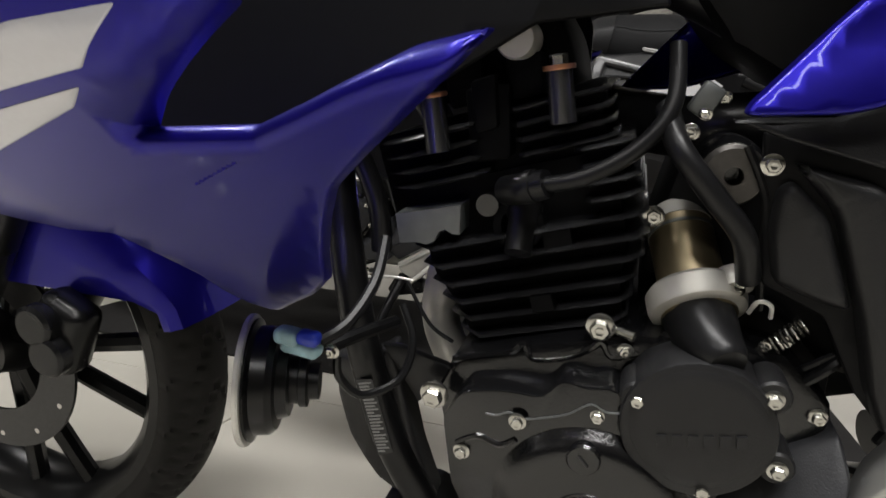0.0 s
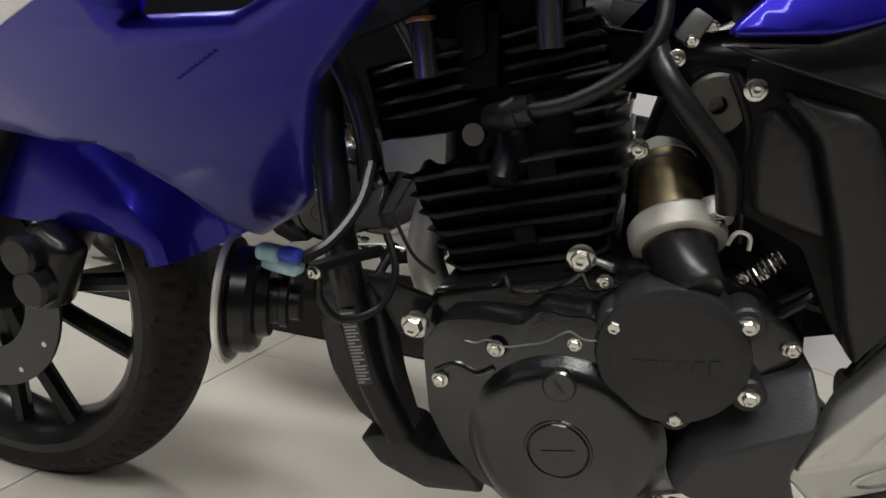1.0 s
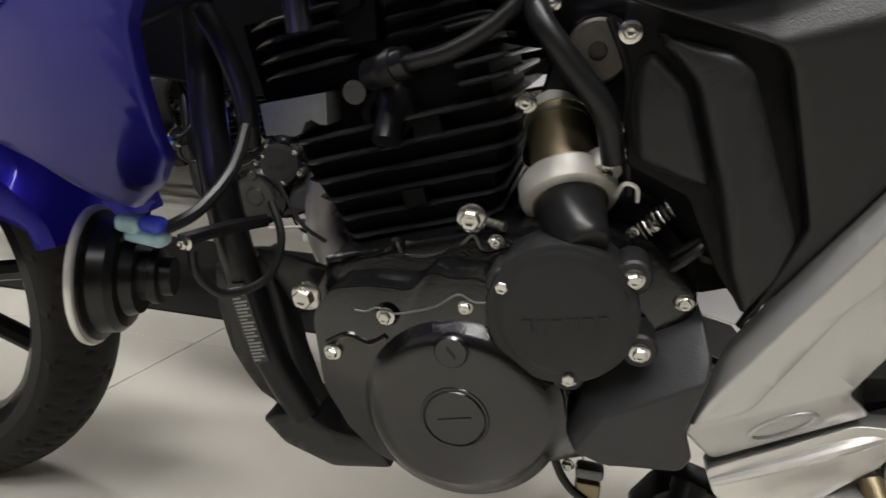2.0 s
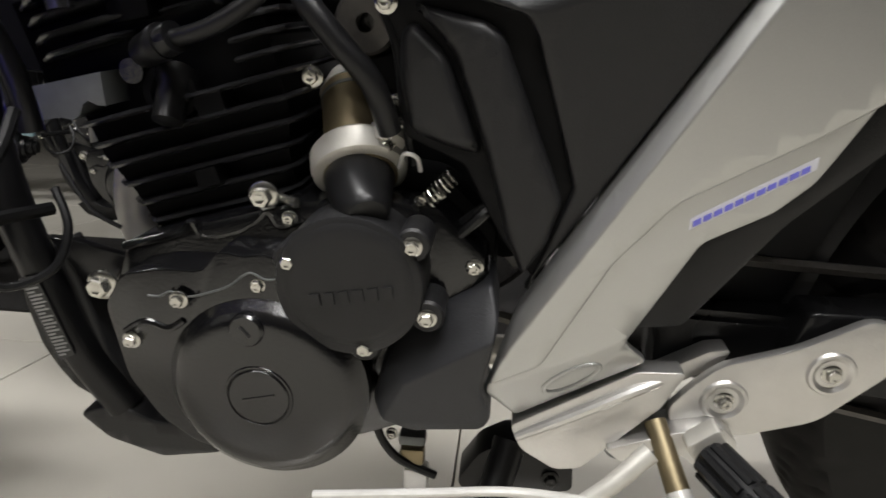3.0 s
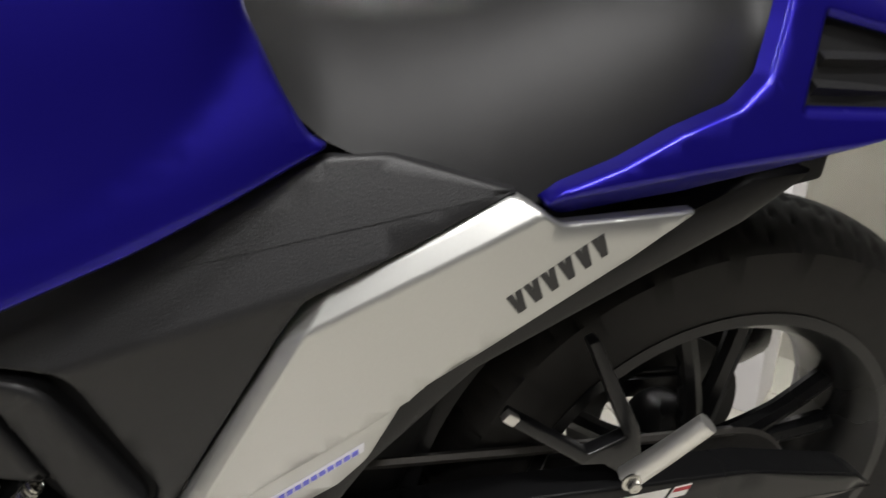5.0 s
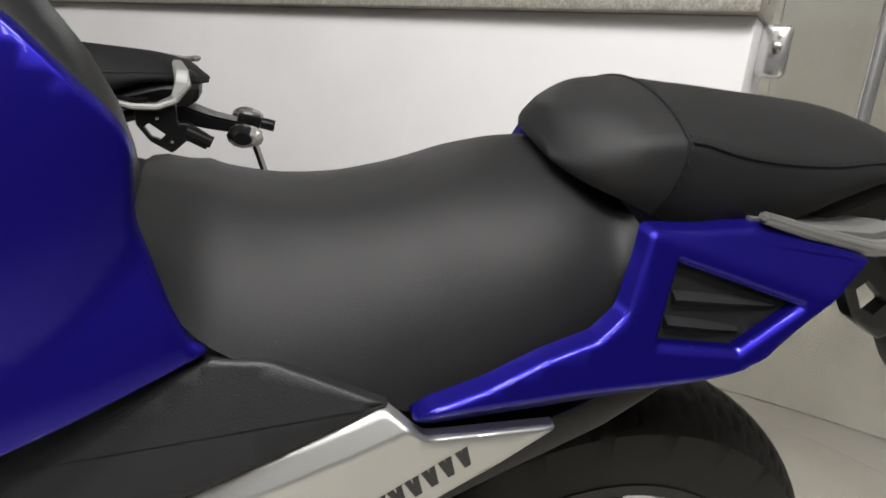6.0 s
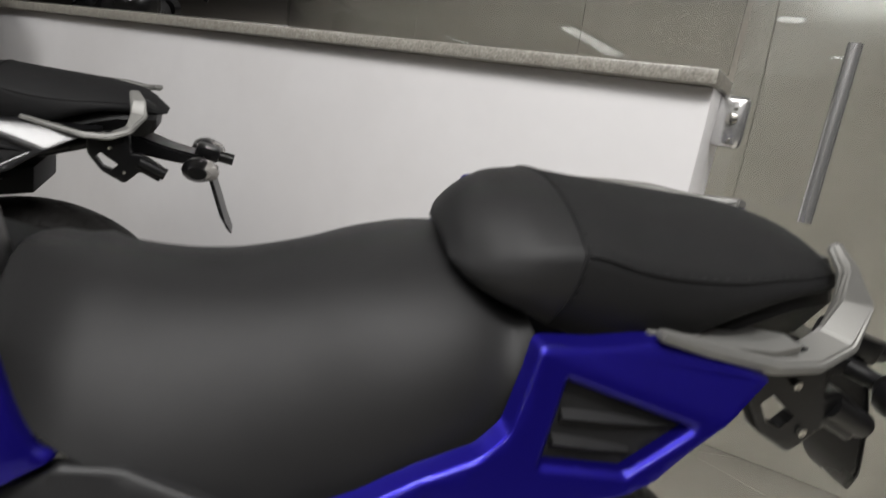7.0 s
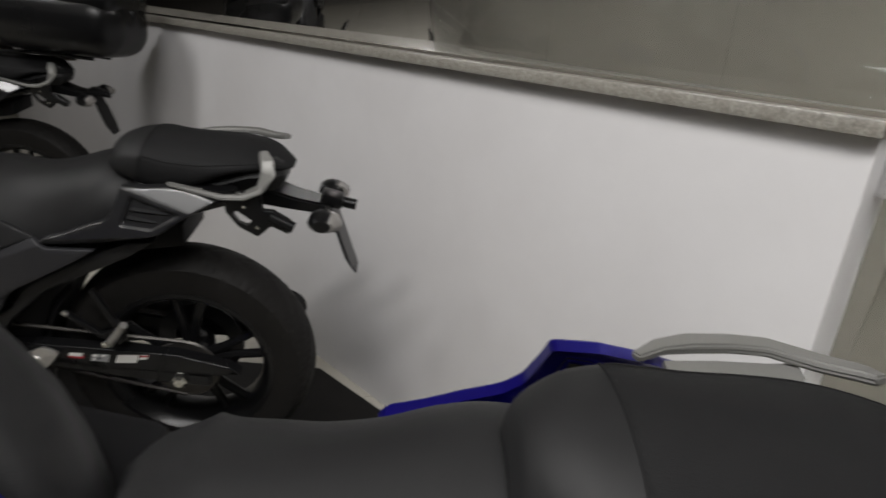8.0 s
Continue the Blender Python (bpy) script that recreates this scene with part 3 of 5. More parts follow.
def tank_y(x, z):
    low = ramp_at([(0.60, 0.186), (0.70, 0.170), (0.80, 0.150), (0.91, 0.127)], x)
    k = 0.75 * (z - ramp_at(TANK_CREASE, x))
    edge = side_of((x, z), (0.70, 0.604), (0.908, 0.692))
    e = max(0.0, edge - 0.9 * soft(k, 0.007))
    turn = 0.018 * (1 - math.exp(-6.0 * e * e / 0.018))
    y = low - 0.22 * soft(edge, 0.004) - turn + 0.10 * soft(k, 0.007)
    return y - 1.2 * max(0, k - 0.03) ** 2 - 0.5 * max(0, x - 0.83) ** 1.5


def tail_y(x, z):
    k = side_of((x, z), (1.04, 0.6645), (1.29, 0.7035))
    u = side_of((x, z), (1.19, 0.790), (1.345, 0.757))
    lip = max(0, 1 - dist_poly((x, z), VENT_OL, True) / 0.0065)
    return 0.157 - 0.0055 * lip * lip + 0.05 * max(0, x - 1.15) - 0.40 * soft(k - 0.004, 0.003) - 0.9 * soft(0.004 - k, 0.003) - 0.5 * soft(u, 0.004)


def in_vent(x, z):
    n = len(VENT_OL)
    return min(side_of((x, z), VENT_OL[i], VENT_OL[(i + 1) % n]) for i in range(n)) > 0


def vent_y(x, z):
    k = side_of((x, z), (1.04, 0.6645), (1.29, 0.7035))
    return 0.146 + 0.05 * max(0, x - 1.15) - 0.40 * soft(k - 0.004, 0.003)


def seat_section(x, zt, zb, wt, wb, n=28, p=2.3, yc=0.0):
    """A ring across the seat: flat below, softly domed above."""
    pts = []
    for i in range(n + 1):
        a = math.pi * i / n
        c, s = math.cos(a), math.sin(a)
        u = abs(s) ** (2 / p)
        w = wb + (wt - wb) * u
        pts.append((x, yc + w * (abs(c) ** (2 / p)) * (1 if c > 0 else -1), zb + (zt - zb) * u))
    return pts


def bars(parent, mat, a, b, y, height, n, slant=0.25, gap=0.25, thick=0.0008, name="letter_bar", side=-1):
    """A row of plain slanted bars from a to b on a near-side face."""
    a, b = Vector((a[0], 0, a[1])), Vector((b[0], 0, b[1]))
    d = (b - a) / n
    up = Vector((-d.z, 0, d.x)).normalized() * height
    sl = d.normalized() * height * slant
    for i in range(n):
        p = a + d * i
        q = p + d * (1 - gap)
        poly = [p, q, q + up + sl, p + up + sl]
        mid = (poly[0] + poly[2]) / 2
        yy = y(mid.x, mid.z) if callable(y) else y
        part(name, prism([(v.x, v.z) for v in poly], side * (yy - 0.0004), side * (yy + thick)), mat, parent)


def roll(ob, deg=8.0, yc=-0.10, zc=0.79):
    """Rolls a part of the rear about a line along the near edge of the seat."""
    ob.data.transform(pose(0, yc, zc) @ pose(0, 0, 0, deg) @ pose(0, -yc, -zc))


def build_bike(root, paint, second, detail=True):
    # wheels and running gear
    wheel(root, "front_wheel", -0.134, 0.277, 0.290, 0.096, 0.226, -6, (13.0, -13.0), 1, -1)
    wheel(root, "rear_wheel", 1.288, 0.303, 0.303, 0.14, 0.196, 20, (11, -11), -1)
    for s in (-1, 1):
        part("fork_leg", tube([(-0.145, s * 0.095, 0.28), (-0.03, s * 0.095, 0.45), (0.10, s * 0.095, 0.68), (0.16, s * 0.095, 0.82)], [0.027, 0.027, 0.021, 0.021], 16), GLOSSPL, root)
    cal = box(0.06, 0.04, 0.085, pose(0.045, -0.100, 0.345, 0, 25, -5), 0.014, seg=3)
    lathe([(0, 0), (0.022, 0), (0.022, 0.012), (0.018, 0.015), (0, 0.015)], at(0.040, -0.120, 0.362), 20, cal)
    lathe([(0, 0), (0.022, 0), (0.022, 0.012), (0.018, 0.015), (0, 0.015)], at(0.050, -0.120, 0.330), 20, cal)
    part("brake_caliper", cal, GLOSSPL, root)
    # front mudguard
    prof = [(0.0, -0.080), (0.35, -0.083), (0.7, -0.078), (0.86, -0.06), (0.96, -0.03), (1.0, 0.0), (0.96, 0.03), (0.86, 0.06), (0.7, 0.078), (0.35, 0.083), (0.0, 0.080)]
    secs = []
    for i in range(31):
        a = radians(15 + 111 * i / 30)
        lo = min(0.30, 0.105 / math.sin(a))
        hi = 0.322 + 0.012 * math.cos(a)
        ring = [(lo + (hi - lo) * k, y) for k, y in prof] + [(lo + (hi - 0.004 - lo) * k, y * 0.95) for k, y in reversed(prof)]
        secs.append([(r * math.cos(a), y, r * math.sin(a)) for r, y in ring])
    mg = part("front_mudguard", loft(secs), paint, root, "glossy painted front mudguard")
    mg.matrix_basis = pose(-0.134, 0, 0.277, 0, 0, -1)

    # frame tubes and belly
    fr = tube([(0.30, -0.03, 0.70), (0.350, -0.090, 0.58), (0.374, -0.122, 0.49), (0.387, -0.130, 0.425), (0.401, -0.130, 0.365), (0.418, -0.130, 0.312), (0.444, -0.125, 0.258)], [0.012, 0.0125, 0.0135, 0.014, 0.0145, 0.0145, 0.0145], 14)
    frame_l = part("frame_tube", fr, GLOSSPL, root, "black painted steel frame tube")
    part("coolant_hose", tube([(0.372, -0.115, 0.575), (0.390, -0.120, 0.548), (0.402, -0.120, 0.515), (0.404, -0.118, 0.48)], 0.0085, 12), HOSE, root)
    part("frame_tube", tube([(0.31, 0.03, 0.70), (0.40, 0.07, 0.55), (0.44, 0.11, 0.40), (0.49, 0.12, 0.25)], 0.0155, 12), GLOSSPL, root)
    part("frame_tube", tube([(0.25, -0.05, 0.80), (0.45, -0.06, 0.74), (0.66, -0.07, 0.655), (0.80, -0.085, 0.53), (0.84, -0.09, 0.38), (0.85, -0.09, 0.27)], 0.02, 12), GLOSSPL, root)
    part("frame_tube", tube([(0.80, -0.08, 0.60), (1.0, -0.085, 0.655), (1.2, -0.085, 0.70), (1.4, -0.07, 0.77)], 0.014, 12), GLOSSPL, root)
    part("frame_tube", tube([(0.80, 0.08, 0.60), (1.0, 0.085, 0.655), (1.2, 0.085, 0.70), (1.4, 0.07, 0.77)], 0.014, 12), GLOSSPL, root)

    # engine
    case = prism([(0.455, 0.37), (0.47, 0.405), (0.53, 0.425), (0.60, 0.445), (0.655, 0.45), (0.70, 0.445), (0.735, 0.41), (0.735, 0.34), (0.70, 0.275), (0.64, 0.25), (0.52, 0.245), (0.475, 0.29)], -0.135, 0.12, 0.010)
    crank = part("crankcase", case, CAST, root, "black cast engine crankcase")
    rim = [(0.472, 0.372), (0.487, 0.396), (0.515, 0.402), (0.545, 0.402), (0.558, 0.418), (0.575, 0.414), (0.590, 0.418), (0.604, 0.409), (0.62, 0.385), (0.645, 0.352), (0.655, 0.320),
           (0.645, 0.295), (0.625, 0.275), (0.595, 0.258), (0.56, 0.252), (0.525, 0.262), (0.500, 0.282), (0.480, 0.315)]
    st = prism(rounded(rim, 0.006, 2), -0.130, -0.168, 0.006)
    part("stator_cover", st, CAST, crank, "black cast alternator cover with two caps")
    lathe_p = [(0, 0.0142), (0.040, 0.0140), (0.054, 0.0130), (0.0605, 0.0112), (0.0650, 0.0075), (0.0690, 0.0030), (0.0735, 0.0), (0.0735, -0.01)]
    part("cover_dome", lathe(lathe_p, at(0.583, -0.166, 0.314), 56), CAST, crank)
    part("cap", lathe([(0, 0.0016), (0.0205, 0.0016), (0.0215, 0.0006), (0.0218, -0.002)], at(0.582, -0.1798, 0.315), 40), CAST, crank)
    part("cap_slot", box(0.024, 0.001, 0.0016, pose(0.582, -0.1818, 0.315, 0, -14), 0.0003), CAST, crank)
    part("cap_groove", lathe([(0.0219, 0.0004), (0.0226, 0.0013), (0.0238, 0.0013), (0.0246, 0.0), (0.0246, -0.003)], at(0.582, -0.1798, 0.315), 40), CAST, crank)
    part("cap", lathe([(0, 0.004), (0.0105, 0.004), (0.012, 0.002), (0.012, -0.02), (0.0145, -0.02)], at(0.577, -0.178, 0.366), 28), CAST, crank)
    part("cap_slot", box(0.010, 0.001, 0.0018, pose(0.577, -0.1825, 0.366, 0, 48), 0.0003), INKBLACK, crank)
    for pts in ([(0.484, 0.352), (0.500, 0.361), (0.516, 0.357), (0.528, 0.364)],
                [(0.598, 0.396), (0.628, 0.374), (0.652, 0.348)]):
        part("rib", tube([(x, -0.1675, z) for x, z in pts], 0.0028, 8), CAST, crank)
    seam = [(0.505, 0.3815), (0.513, 0.3815), (0.522, 0.3855), (0.533, 0.3825), (0.548, 0.3865), (0.563, 0.3925), (0.574, 0.4010), (0.580, 0.4030), (0.589, 0.3990), (0.600, 0.4005)]
    part("case_seam", tube([(x, -0.1688, z) for x, z in seam], 0.0008, 8), GASKET, crank, "bright machined joint line")
    step = [(0.470, 0.402), (0.492, 0.4085), (0.515, 0.416), (0.524, 0.424), (0.532, 0.413), (0.556, 0.418), (0.572, 0.427), (0.580, 0.434), (0.588, 0.424), (0.606, 0.430)]
    part("case_seam", tube([(x, -0.133, z) for x, z in step], 0.0030, 8), CAST, crank)
    for bx, by, bz in ((0.492, -0.128, 0.391), (0.529, -0.165, 0.382), (0.583, -0.160, 0.394), (0.488, -0.160, 0.346), (0.597, -0.128, 0.432), (0.647, -0.138, 0.306)):
        part("boss", lathe([(0, 0.003), (0.0088, 0.003), (0.0105, 0.0), (0.0125, -0.02)], at(bx, by, bz), 20), CAST, crank)
    spr = prism([(0.646 + 0.049 * math.cos(radians(a)), 0.400 + 0.049 * math.sin(radians(a))) for a in range(0, 360, 8)], -0.130, -0.176, 0.005)
    sprocket = part("sprocket_cover", spr, PLASTIC, root, "round black plastic sprocket cover with raised plain bars")
    part("cover_face", lathe([(0, 0.0030), (0.020, 0.0027), (0.036, 0.0016), (0.0425, 0.0004), (0.0450, -0.0015)], at(0.6465, -0.1758, 0.4015), 52), PLASTIC, sprocket)
    for lx, lz in ((0.607, 0.415), (0.687, 0.430), (0.697, 0.381), (0.655, 0.356)):
        part("lug", lathe([(0, 0.0), (0.010, 0.0), (0.0115, -0.002), (0.0115, -0.03)], at(lx, -0.172, lz), 20), PLASTIC, sprocket)
    bars(sprocket, PLASTIC, (0.6225, 0.3865), (0.6795, 0.3970), 0.1782, 0.0085, 6, 0.05, 0.35, 0.0018, "raised_bar")
    part("engine_block", prism([(0.60, 0.44), (0.62, 0.47), (0.70, 0.46), (0.74, 0.42), (0.74, 0.36), (0.70, 0.34), (0.62, 0.38)], -0.10, 0.10, 0.008), DEEP, crank)
    for bx, by, bz, r in ((0.492, -0.132, 0.391, 0.0050), (0.529, -0.172, 0.382, 0.0052), (0.583, -0.166, 0.394, 0.0050), (0.607, -0.172, 0.415, 0.0054), (0.687, -0.172, 0.430, 0.0054),
                          (0.697, -0.172, 0.381, 0.0054), (0.655, -0.172, 0.356, 0.0054), (0.725, -0.134, 0.403, 0.0052), (0.488, -0.168, 0.346, 0.0052), (0.647, -0.146, 0.306, 0.0046),
                          (0.5, -0.15, 0.296, 0.0068), (0.487, -0.150, 0.318, 0.0040), (0.597, -0.137, 0.432, 0.0048)):
        hexbolt(r, True, crank, at(bx, by, bz, 0, (bx * 7919) % 60))
    hexbolt(0.0092, True, crank, at(0.460, -0.148, 0.378, 0, 12))
    hexbolt(0.0085, True, crank, at(0.578, -0.132, 0.446, 0, 5))
    part("stud", tube([(0.588, -0.13, 0.444), (0.602, -0.137, 0.443)], 0.0035, 10, smooth=2), CHROME, crank)

    # cylinder: leans forward, fins stacked along its own axis
    lean = radians(16)
    ux, uz = Vector((math.cos(lean), 0, math.sin(lean))), Vector((-math.sin(lean), 0, math.cos(lean)))
    base = Vector((0.528, 0.0, 0.432))

    def eng(u, y, v):
        return base + ux * u + uz * v + Vector((0, y, 0))

    # Core and head near-black: the shade between the fins is in the colour.
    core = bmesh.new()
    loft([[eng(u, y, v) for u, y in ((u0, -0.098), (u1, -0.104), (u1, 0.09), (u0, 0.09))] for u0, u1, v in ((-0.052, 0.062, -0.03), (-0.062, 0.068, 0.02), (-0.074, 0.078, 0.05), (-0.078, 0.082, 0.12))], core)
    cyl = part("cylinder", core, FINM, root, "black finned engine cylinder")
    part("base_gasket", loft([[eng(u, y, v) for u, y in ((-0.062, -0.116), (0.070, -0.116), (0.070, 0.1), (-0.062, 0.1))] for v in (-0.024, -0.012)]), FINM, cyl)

    def fin(u0, u1, w0, v, thick=0.0046, notch=0.026, back=0.034):
        """One fin: straight along the near face, with its front corner cut back."""
        ol = [(u0 + notch, -w0), (u1 - 0.010, -w0), (u1, -w0 + 0.012), (u1, 0.085), (u0, 0.085), (u0, -w0 + back)]
        b = bmesh.new()
        secs = []
        for dv, k in ((0, 0.962), (thick * 0.15, 0.984), (thick * 0.5, 1.0), (thick * 0.85, 0.984), (thick, 0.962)):
            secs.append([eng((u - (u0 + u1) / 2) * k + (u0 + u1) / 2, y * k, v + dv) for u, y in ol])
        loft(secs, b)
        return b
    for i in range(6):
        u0 = -0.070 - 0.0035 * i
        u1 = (0.070, 0.076, 0.082, 0.090, 0.096, 0.098)[i]
        part("fin", fin(u0, u1, (0.118, 0.120, 0.123, 0.126, 0.128, 0.128)[i], -0.0065 + i * 0.0157), FINP, cyl)
    # raised squares cast between two fins
    for u, v, w in ((0.033, 0.0605, 0.020), (0.012, 0.0135, 0.016)):
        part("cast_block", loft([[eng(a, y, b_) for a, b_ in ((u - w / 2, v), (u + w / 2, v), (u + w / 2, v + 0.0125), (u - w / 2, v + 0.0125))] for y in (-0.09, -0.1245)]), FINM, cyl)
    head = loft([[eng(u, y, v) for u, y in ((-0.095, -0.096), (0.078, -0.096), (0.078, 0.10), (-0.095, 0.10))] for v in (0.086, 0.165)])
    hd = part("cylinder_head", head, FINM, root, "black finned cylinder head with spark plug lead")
    for i in range(4):
        part("fin", fin(0.056, 0.098, 0.128, 0.0865 + i * 0.0122, 0.0044, 0.006, 0.012), FINP, hd)
    for i in range(4):
        part("fin", fin(0.016, 0.088, 0.124, 0.1275 + i * 0.0108, 0.0042, 0.006, 0.012), FINP, hd)
    for i in range(4):
        part("fin", fin(-0.096, -0.006, 0.128, 0.1215 + i * 0.0118, 0.0042, 0.034, 0.036), FINP, hd)
    part("fin", fin(-0.098, -0.046, 0.128, 0.0875, 0.0036, 0.026, 0.034), FINP, hd)
    part("fin", fin(-0.098, -0.052, 0.128, 0.0985, 0.0036, 0.026, 0.034), FINP, hd)
    # bare machined pad with a scalloped lower edge
    gp = [(-0.0825, 0.1075), (-0.0305, 0.1045), (-0.0365, 0.0830), (-0.0420, 0.0845), (-0.0470, 0.0890), (-0.0520, 0.0880), (-0.0575, 0.0815), (-0.0640, 0.0800), (-0.0720, 0.0835), (-0.0850, 0.0850)]
    part("side_plate", loft([[eng(u, y, v) for u, v in gp] for y in (-0.100, -0.1285)]), GASKET, hd, "bare grey machined pad on the head")
    part("side_stub", tube([eng(-0.012, -0.10, 0.100), eng(-0.012, -0.124, 0.100)], 0.0085, 14, smooth=2), CAST, hd)
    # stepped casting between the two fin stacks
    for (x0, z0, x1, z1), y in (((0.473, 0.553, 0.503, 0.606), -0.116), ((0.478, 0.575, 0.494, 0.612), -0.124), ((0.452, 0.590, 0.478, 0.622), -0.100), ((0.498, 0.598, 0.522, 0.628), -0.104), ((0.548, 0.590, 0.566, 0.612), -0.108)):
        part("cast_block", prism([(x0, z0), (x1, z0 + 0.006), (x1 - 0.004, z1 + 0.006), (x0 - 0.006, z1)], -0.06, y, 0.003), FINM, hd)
    for x0, z0, z1 in ((0.4475, 0.563, 0.6005), (0.5345, 0.588, 0.622)):
        sx = (z1 - z0) * 0.16
        part("head_stud", tube([(x0 + sx, -0.132, z0), (x0, -0.132, z1)], [0.0092, 0.0088], 16, smooth=2), FINP, hd)
        up = Matrix.Translation((x0, -0.132, z1)) @ pose(0, 0, 0, 0, -9, 0)
        part("copper_washer", lathe([(0.004, 0), (0.0108, 0), (0.0112, 0.0016), (0.0108, 0.0032), (0.004, 0.0032)], up, 22), COPPER, hd, "copper sealing washer")
        hexbolt(0.0074, False, hd, up @ pose(0, 0, 0.0008))
    rock = prism([(0.415, 0.59), (0.425, 0.655), (0.47, 0.685), (0.515, 0.675), (0.535, 0.645), (0.545, 0.60)], -0.080, 0.080, 0.010)
    part("rocker_cover", rock, FINM, hd)
    part("inspection_cap", lathe([(0, 0.006), (0.0125, 0.006), (0.0140, 0.003), (0.0140, -0.03)], at(0.5025, -0.118, 0.641), 28), PALEALLOY, hd)
    # spark plug and lead
    part("spark_plug", lathe([(0.0, 0.028), (0.010, 0.026), (0.011, 0.0), (0.0135, -0.004), (0.0135, -0.012)], at(0.515, -0.118, 0.515, 55), 20), GLOSSPL, hd)
    part("plug_seat", lathe([(0.013, 0.003), (0.019, 0.002), (0.020, -0.01)], at(0.512, -0.118, 0.511), 28), FINM, hd)
    part("plug_cap", tube([(0.503, -0.128, 0.538), (0.518, -0.140, 0.543), (0.534, -0.146, 0.549)], [0.0105, 0.011, 0.010], 14), GLOSSPL, hd)
    part("cap_band", tube([(0.521, -0.1415, 0.5445), (0.526, -0.1435, 0.5462)], 0.0118, 14, smooth=2), HOSE, hd)
    part("plug_lead", tube([(0.530, -0.145, 0.547), (0.56, -0.148, 0.556), (0.590, -0.143, 0.576), (0.608, -0.132, 0.603), (0.607, -0.115, 0.64)], 0.0056, 12), HOSE, hd, "black rubber ignition lead")

    # intake, starter and hoses behind the cylinder
    part("breather_hose", tube([(0.605, -0.118, 0.60), (0.614, -0.145, 0.578), (0.636, -0.152, 0.552), (0.658, -0.15, 0.526), (0.667, -0.138, 0.495)], 0.0078, 14), HOSE, root, "thick black rubber breather hose")
    part("intake", tube([(0.56, 0.0, 0.585), (0.62, -0.03, 0.58), (0.66, -0.05, 0.585), (0.72, -0.06, 0.59)], 0.024, 20), GLOSSPL, root)
    thr = lathe([(0, 0.0), (0.020, 0.0), (0.023, -0.006), (0.023, -0.04)], at(0.650, -0.115, 0.560), 28)
    throttle = part("throttle_body", thr, CAST, root, "cast alloy throttle body with a cable wheel")
    part("cable_wheel", lathe([(0.006, 0.012), (0.018, 0.012), (0.02, 0.009), (0.017, 0.006), (0.02, 0.003), (0.018, 0.0), (0.006, 0.0)], at(0.650, -0.118, 0.560), 28), CHAINM, throttle)
    part("bracket", box(0.015, 0.012, 0.022, pose(0.628, -0.118, 0.606, 0, 30), 0.003), GASKET, throttle)
    hexbolt(0.0055, True, throttle, at(0.667, -0.149, 0.572))
    hexbolt(0.0045, True, throttle, at(0.620, -0.135, 0.587))
    hexbolt(0.0062, True, hd, at(0.606, -0.10, 0.523, 0, 20))
    for bx, by, bz in ((0.670, -0.128, 0.514), (0.673, -0.13, 0.499), (0.664, -0.136, 0.492), (0.686, -0.13, 0.447), (0.699, -0.128, 0.452), (0.640, -0.112, 0.608), (0.628, -0.128, 0.598)):
        hexbolt(0.0034, True, throttle, at(bx, by, bz, 15, (bx * 7919) % 60))
    part("clip", tube([(0.672, -0.132, 0.470), (0.676, -0.136, 0.480), (0.684, -0.135, 0.478), (0.686, -0.131, 0.468)], 0.0016, 6), BRIGHT, throttle)
    part("cable", tube([(0.655, -0.132, 0.580), (0.670, -0.135, 0.548), (0.674, -0.13, 0.51), (0.680, -0.122, 0.47)], 0.0028, 8), HOSE, throttle)
    # starter: bronze barrel, alloy flange and rubber boot, leaning back
    ax0, ax1 = Vector((0.6265, -0.068, 0.508)), Vector((0.641, -0.114, 0.4665))
    ad = (ax1 - ax0).normalized()
    sm = part("starter_motor", tube([ax0, ax1], 0.0235, 28, smooth=2), BRASS, root, "bronze starter motor with alloy flange and boot")
    part("end_cap", tube([ax0 - ad * 0.016, ax0 - ad * 0.005, ax0], [0.017, 0.022, 0.0245], 24, smooth=2), PALEALLOY, sm)
    part("barrel_band", tube([ax0 + ad * 0.006, ax0 + ad * 0.0085], 0.0242, 28, smooth=2), GASKET, sm)
    fl = tube([ax1 - ad * 0.010, ax1 - ad * 0.007, ax1 + ad * 0.003, ax1 + ad * 0.008, ax1 + ad * 0.010], [0.0315, 0.0338, 0.0338, 0.0325, 0.029], 44, smooth=1)
    flange = part("flange", fl, PALEALLOY, sm, "cast alloy flange")
    ear = Vector((0.6625, -0.124, 0.4865))
    part("flange_ear", tube([ear - ad * 0.010, ear + ad * 0.004], 0.0112, 20, smooth=2), PALEALLOY, sm)
    hexbolt(0.0044, True, sm, Matrix.Translation(ear + ad * 0.004) @ pose(0, 0, 0, 50))
    part("gasket_ring", tube([ax1 + ad * 0.008, ax1 + ad * 0.012], 0.0258, 32, smooth=2), BRASS, sm)
    part("boot", tube([(0.6425, -0.122, 0.460), (0.6465, -0.138, 0.4555), (0.652, -0.154, 0.451), (0.6565, -0.164, 0.4485), (0.6585, -0.169, 0.4468)], [0.0245, 0.0225, 0.0185, 0.0155, 0.0120], 28, smooth=3), HOSE, sm, "black rubber boot")
    part("boss", prism([(0.612, 0.41), (0.612, 0.44), (0.63, 0.452), (0.68, 0.448), (0.70, 0.43), (0.69, 0.40)], -0.11, -0.138, 0.006), CAST, sm)
    # return spring and linkage
    sp = [(0.690 + 0.018 * k / 60 + 0.0058 * math.cos(k * 0.75) * -0.7, -0.128 + 0.0058 * math.sin(k * 0.75), 0.446 + 0.02 * k / 60 + 0.0058 * math.cos(k * 0.75) * 0.7) for k in range(61)]
